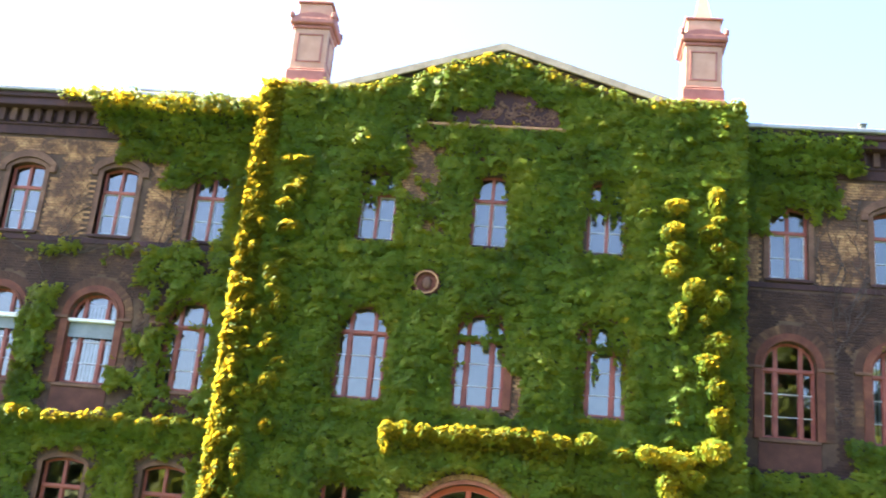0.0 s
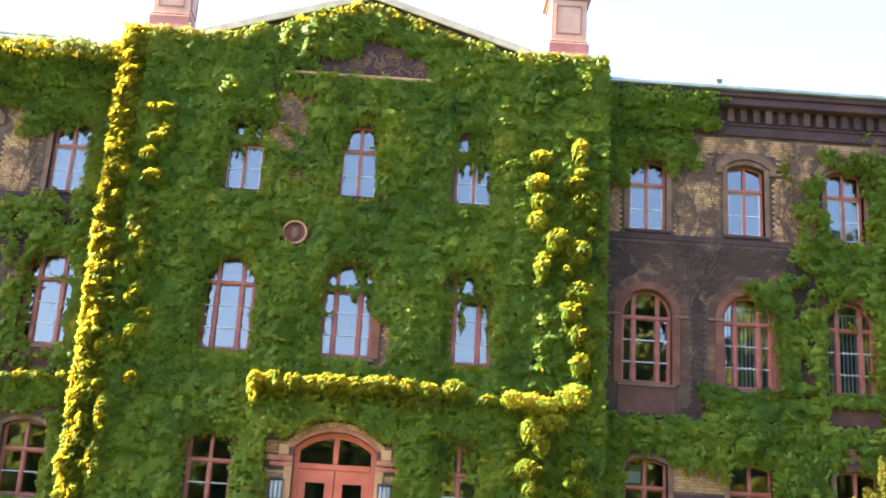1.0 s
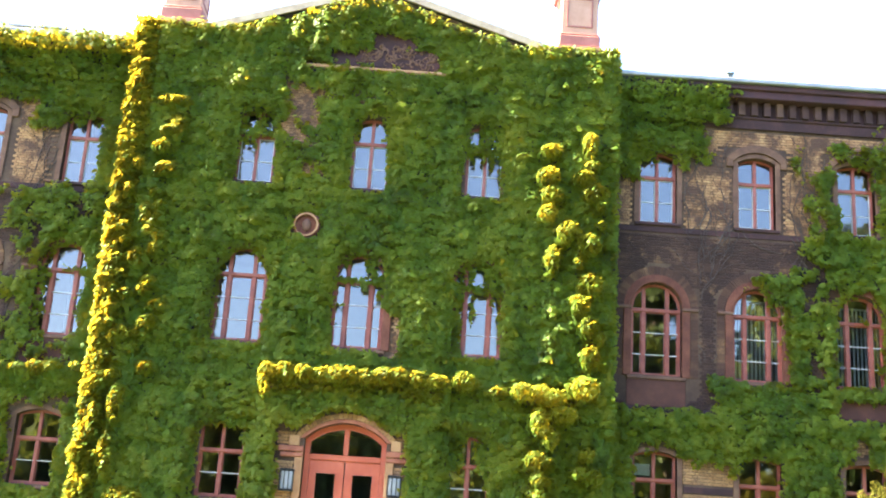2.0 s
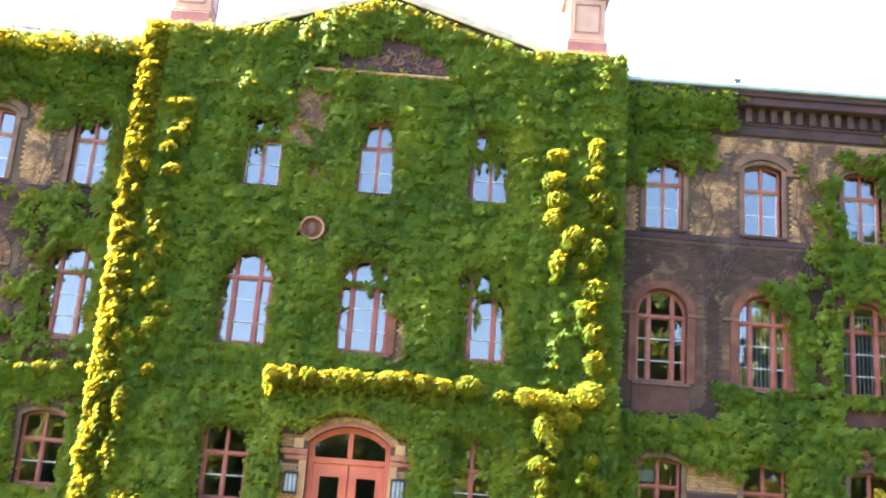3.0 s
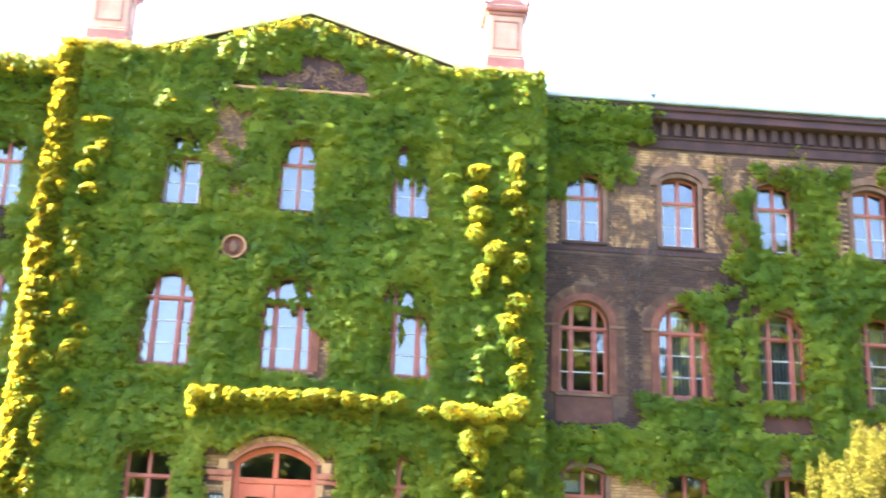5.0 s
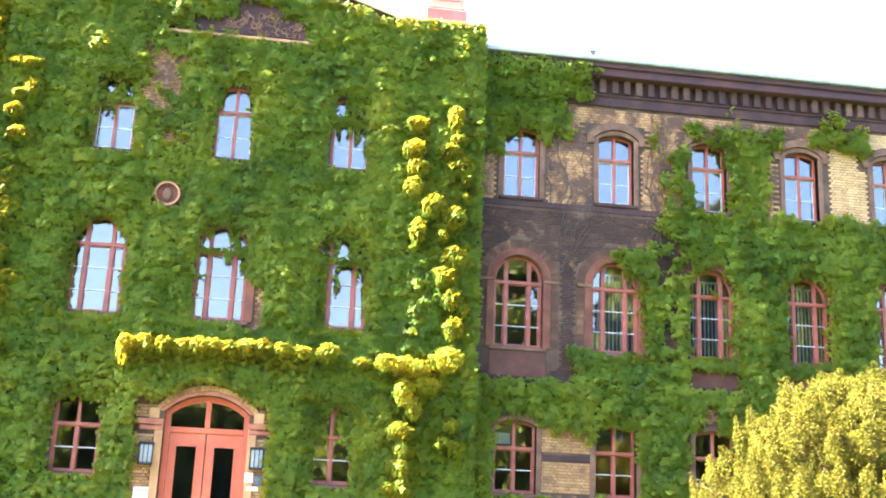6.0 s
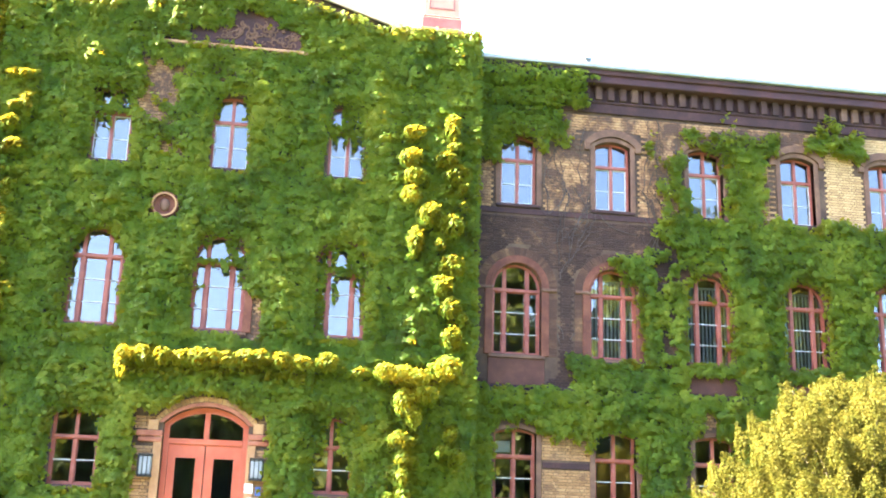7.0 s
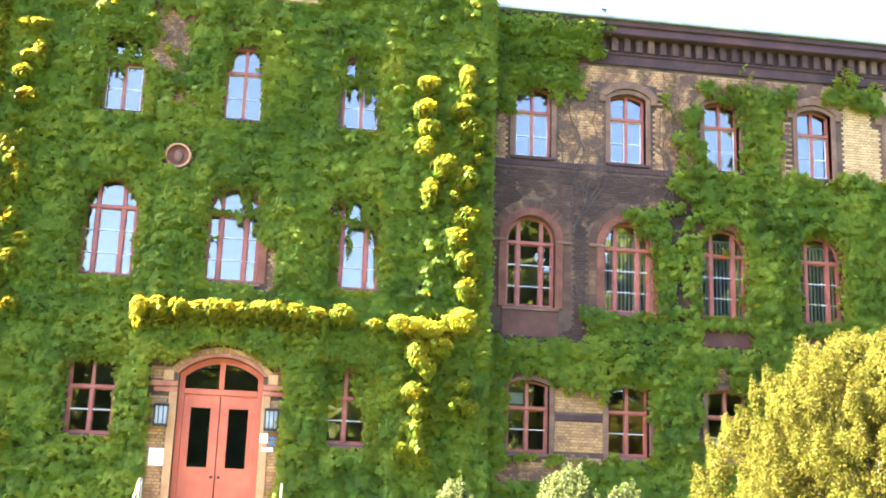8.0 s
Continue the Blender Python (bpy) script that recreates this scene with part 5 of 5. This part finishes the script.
def sprays(rx, ry, h, n):
    """Upright shoots that taper to a tip, standing out of the shell of the crown."""
    out = []
    for i in range(n):
        a, v = rnd.uniform(0, math.tau), rnd.random() ** 0.75
        prof = (1 - v ** 2.2) ** 0.6 * (1 + 0.2 * math.sin(3 * a + 1.3))
        x, y, z = rx * prof * math.cos(a), ry * prof * math.sin(a), 0.3 + v * h
        tall, q = rnd.uniform(0.25, 0.6), rnd.uniform(0.15, 0.24)
        for k in range(5):
            f = k / 4
            out.append((x * (1 + 0.05 * f), y * (1 + 0.05 * f), z + tall * f, q * (1 - 0.72 * f), 1.1))
    return out


plant("golden_tree", "broad shrubby tree with golden-green sunlit foliage", "tree", (12.45, -7.6, 0), dome(2.5, 2.1, 3.6, 60, 0.4, 0.62, 2.4, 1.0) + dome(3.4, 2.9, 4.5, 260, 0.2, 0.38, 2.2, 1.1) + [(2.9 * math.cos(a * 0.5), 2.5 * math.sin(a * 0.5), rnd.uniform(0.3, 1.6), 0.4, 1.1) for a in range(13)] + sprays(3.3, 2.85, 4.4, 170), 310000, (0.04, 0.07), GOLDEN, 0.5, (1.5, 0.1), 31)
def fingers(r, h, n):
    """Upright feathery tips of a conifer, tallest in the middle."""
    out = []
    for i in range(n):
        a, q = rnd.uniform(0, math.tau), math.sqrt(rnd.random())
        x, y, top = r * q * math.cos(a), r * q * math.sin(a), h * (1 - 0.32 * q * q) * rnd.uniform(0.86, 1.0)
        for k in range(6):
            out.append((x, y, top - 0.09 * k, 0.035 + 0.014 * k, 2.2))
    return out


for x, y, h, rx, s in ((6.25, -9.0, 2.3, 0.66, 41), (7.25, -8.9, 2.05, 0.46, 42), (4.35, -9.0, 2.0, 0.42, 43)):
    plant("conifer_shrub", "low pale green conifer with upright feathery tips", "shrub", (x, y, 0), dome(rx * 0.85, rx * 0.85, h - 0.5, 40, 0.14, 0.22, 3.5, 1.6) + fingers(rx, h, 34), 16000, (0.035, 0.07), CONIFER, 1.8, (0.9, 0.06), s, 0.5, "conifers of the bed")
# park trees across the lawn, mirrored in the panes
for x, y, h, rx, s in ((-34, -50, 15, 6, 58), (-22, -52, 15, 6, 51), (-11.5, -50, 17.5, 4.5, 52), (-3, -54, 14, 5, 53), (7, -54, 14.5, 5.5, 54), (18, -50, 28, 6.5, 55), (28, -50, 28, 6.5, 56), (38, -46, 26, 7, 57), (50, -40, 25, 7.5, 59), (33, -52, 30, 6, 60), (22.5, -57, 15, 6, 61), (12.5, -58, 13, 5, 62), (-17, -57, 13, 5, 63), (2, -60, 12, 5, 64), (44, -49, 17, 6, 65), (-28, -56, 13, 5, 66)):
    plant("park_tree", "tall leafy green park tree across the lawn", "tree", (x, y, 0), [(cx, cy, cz + 1.0, q, st) for cx, cy, cz, q, st in dome(rx, rx, h - 4, 90, 1.2, 2.2, 2.2, 1.0)], 20000, (0.5, 0.95), PARK, -0.2, (h * 0.6, 0.35), s, 0.8, "park trees")

# ---- bricks of the bare walls ----
LONG, SHORT = 0.25, 0.12


def brick_mesh(name, boxes, mat):
    b = np.array(boxes)
    n = len(b)
    x0, x1, z0, z1, y0, y1 = b.T
    c = 0.006
    v = np.stack([np.stack(p, 1) for p in ((x0, y1, z0), (x1, y1, z0), (x1, y1, z1), (x0, y1, z1), (x0 + c, y0, z0 + c), (x1 - c, y0, z0 + c), (x1 - c, y0, z1 - c), (x0 + c, y0, z1 - c))], 1)
    f = np.array([(4, 5, 6, 7), (0, 1, 5, 4), (1, 2, 6, 5), (2, 3, 7, 6), (3, 0, 4, 7)])
    me = bpy.data.meshes.new(name)
    me.from_pydata(v.reshape(-1, 3).tolist(), [], (f[None] + (np.arange(n) * 8)[:, None, None]).reshape(-1, 4).tolist())
    me.materials.append(mat)
    return me


def courses(x0, x1, z0, z1, allowed, y, rnd, joint=0.005):
    out = []
    row = 0
    z = z0
    while z + COURSE < z1:
        x = x0 + (0.0 if row % 2 else -0.06)
        i = row
        while x < x1:
            ln = LONG if i % 2 else SHORT
            xa, xb = max(x + joint, x0), min(x + ln - joint, x1)
            if xb - xa > 0.04 and allowed((xa + xb) / 2, z + COURSE / 2, (xb - xa) / 2):
                out.append((xa, xb, z + joint, z + COURSE - joint, y - 0.012 - rnd.uniform(0, 0.005), y - 0.001))
            x += ln
            i += 1
        z += COURSE
        row += 1
    return out


for side, tag in ((1, "right"), (-1, "left")):
    cover = wing_cover(side)
    wall = wing_walls[side]
    rnd = random.Random(60 + side)

    def bare(x, z, half, cover=cover, side=side):
        return cover(x, z) < 0.9 and not near_opening(side * x, z, half) and not (side > 0 and inside(x, z, (8.34, 9.6, 2.9, 4.6)) > -half)
    xa, xb = sorted((side * (BLOCK_HALF + 0.03), side * (19.5 if side > 0 else 16)))
    for name, z0, z1, mat, label in (("brick_field_top", 10.53, 13.44, BRICK, "weathered yellow facing bricks"), ("brick_field_middle", 5.76, 10.35, BRICK_SOOT, "dark vine-stained facing bricks"), ("brick_field_low", 2.0, 5.5, BRICK, "yellow facing bricks")):
        bs = courses(xa, xb, z0, z1, bare, WING_Y, rnd, 0.0025 if mat is BRICK_SOOT else 0.005)
        if name.endswith("top") and side > 0:
            clean = [b for b in bs if b[0] > 16.0]
            bs = [b for b in bs if b[0] <= 16.0]
            c = tagged(new("brick_field_clean", brick_mesh("brick_field_clean", clean, BRICK_CLEAN)), "clean bright yellow facing bricks", kind="stuff")
            c.parent = wall
        ob = tagged(new(name, brick_mesh(name, bs, mat)), label, kind="stuff")
        ob.parent = wall


# bricks that can be told apart, by the ground floor windows and beside the door
def single_bricks(wall, x0, x1, z0, z1, y, allowed, rnd):
    meshes = {}
    for xa, xb, za, zb, ya, yb in courses(x0, x1, z0, z1, allowed, y, rnd):
        ln = round(xb - xa, 2)
        if ln not in meshes:
            meshes[ln] = brick_mesh("brick", [(0, ln, 0, zb - za, -0.012, -0.001)], BRICK_SINGLE)
        b = new("brick", meshes[ln])
        b.location = (xa, y - rnd.uniform(0, 0.004), za)
        b.parent = wall


rnd = random.Random(77)
single_bricks(wing_walls[1], 8.34, 9.6, 2.9, 4.6, WING_Y, lambda x, z, h: not 3.66 < z < 3.88, rnd)
for x0, x1 in ((-1.66, -1.21), (1.21, 1.6)):
    single_bricks(wall_front, x0, x1, 0.86, 3.85, 0.0, lambda x, z, h: True, rnd)
    single_bricks(wall_front, x0, x1, 4.18, 4.5, 0.0, lambda x, z, h: True, rnd)
front = courses(-2.7, 1.2, 6.2, 13.7, lambda x, z, h: block_cover(x, z) < 0.85 and not any(in_window(x, z, cx, BLOCK_SILL[k], k, h + (0.23 if k == "mid" else 0.03)) for cx in BLOCK_X for k in ("mid", "top")) and (x + 1.49) ** 2 + (z - 9.72) ** 2 > (0.37 + h) ** 2, 0.0, rnd)
ob = tagged(new("brick_field_front", brick_mesh("brick_field_front", front, BRICK)), "weathered yellow bricks showing through the ivy", kind="stuff")
ob.parent = wall_front
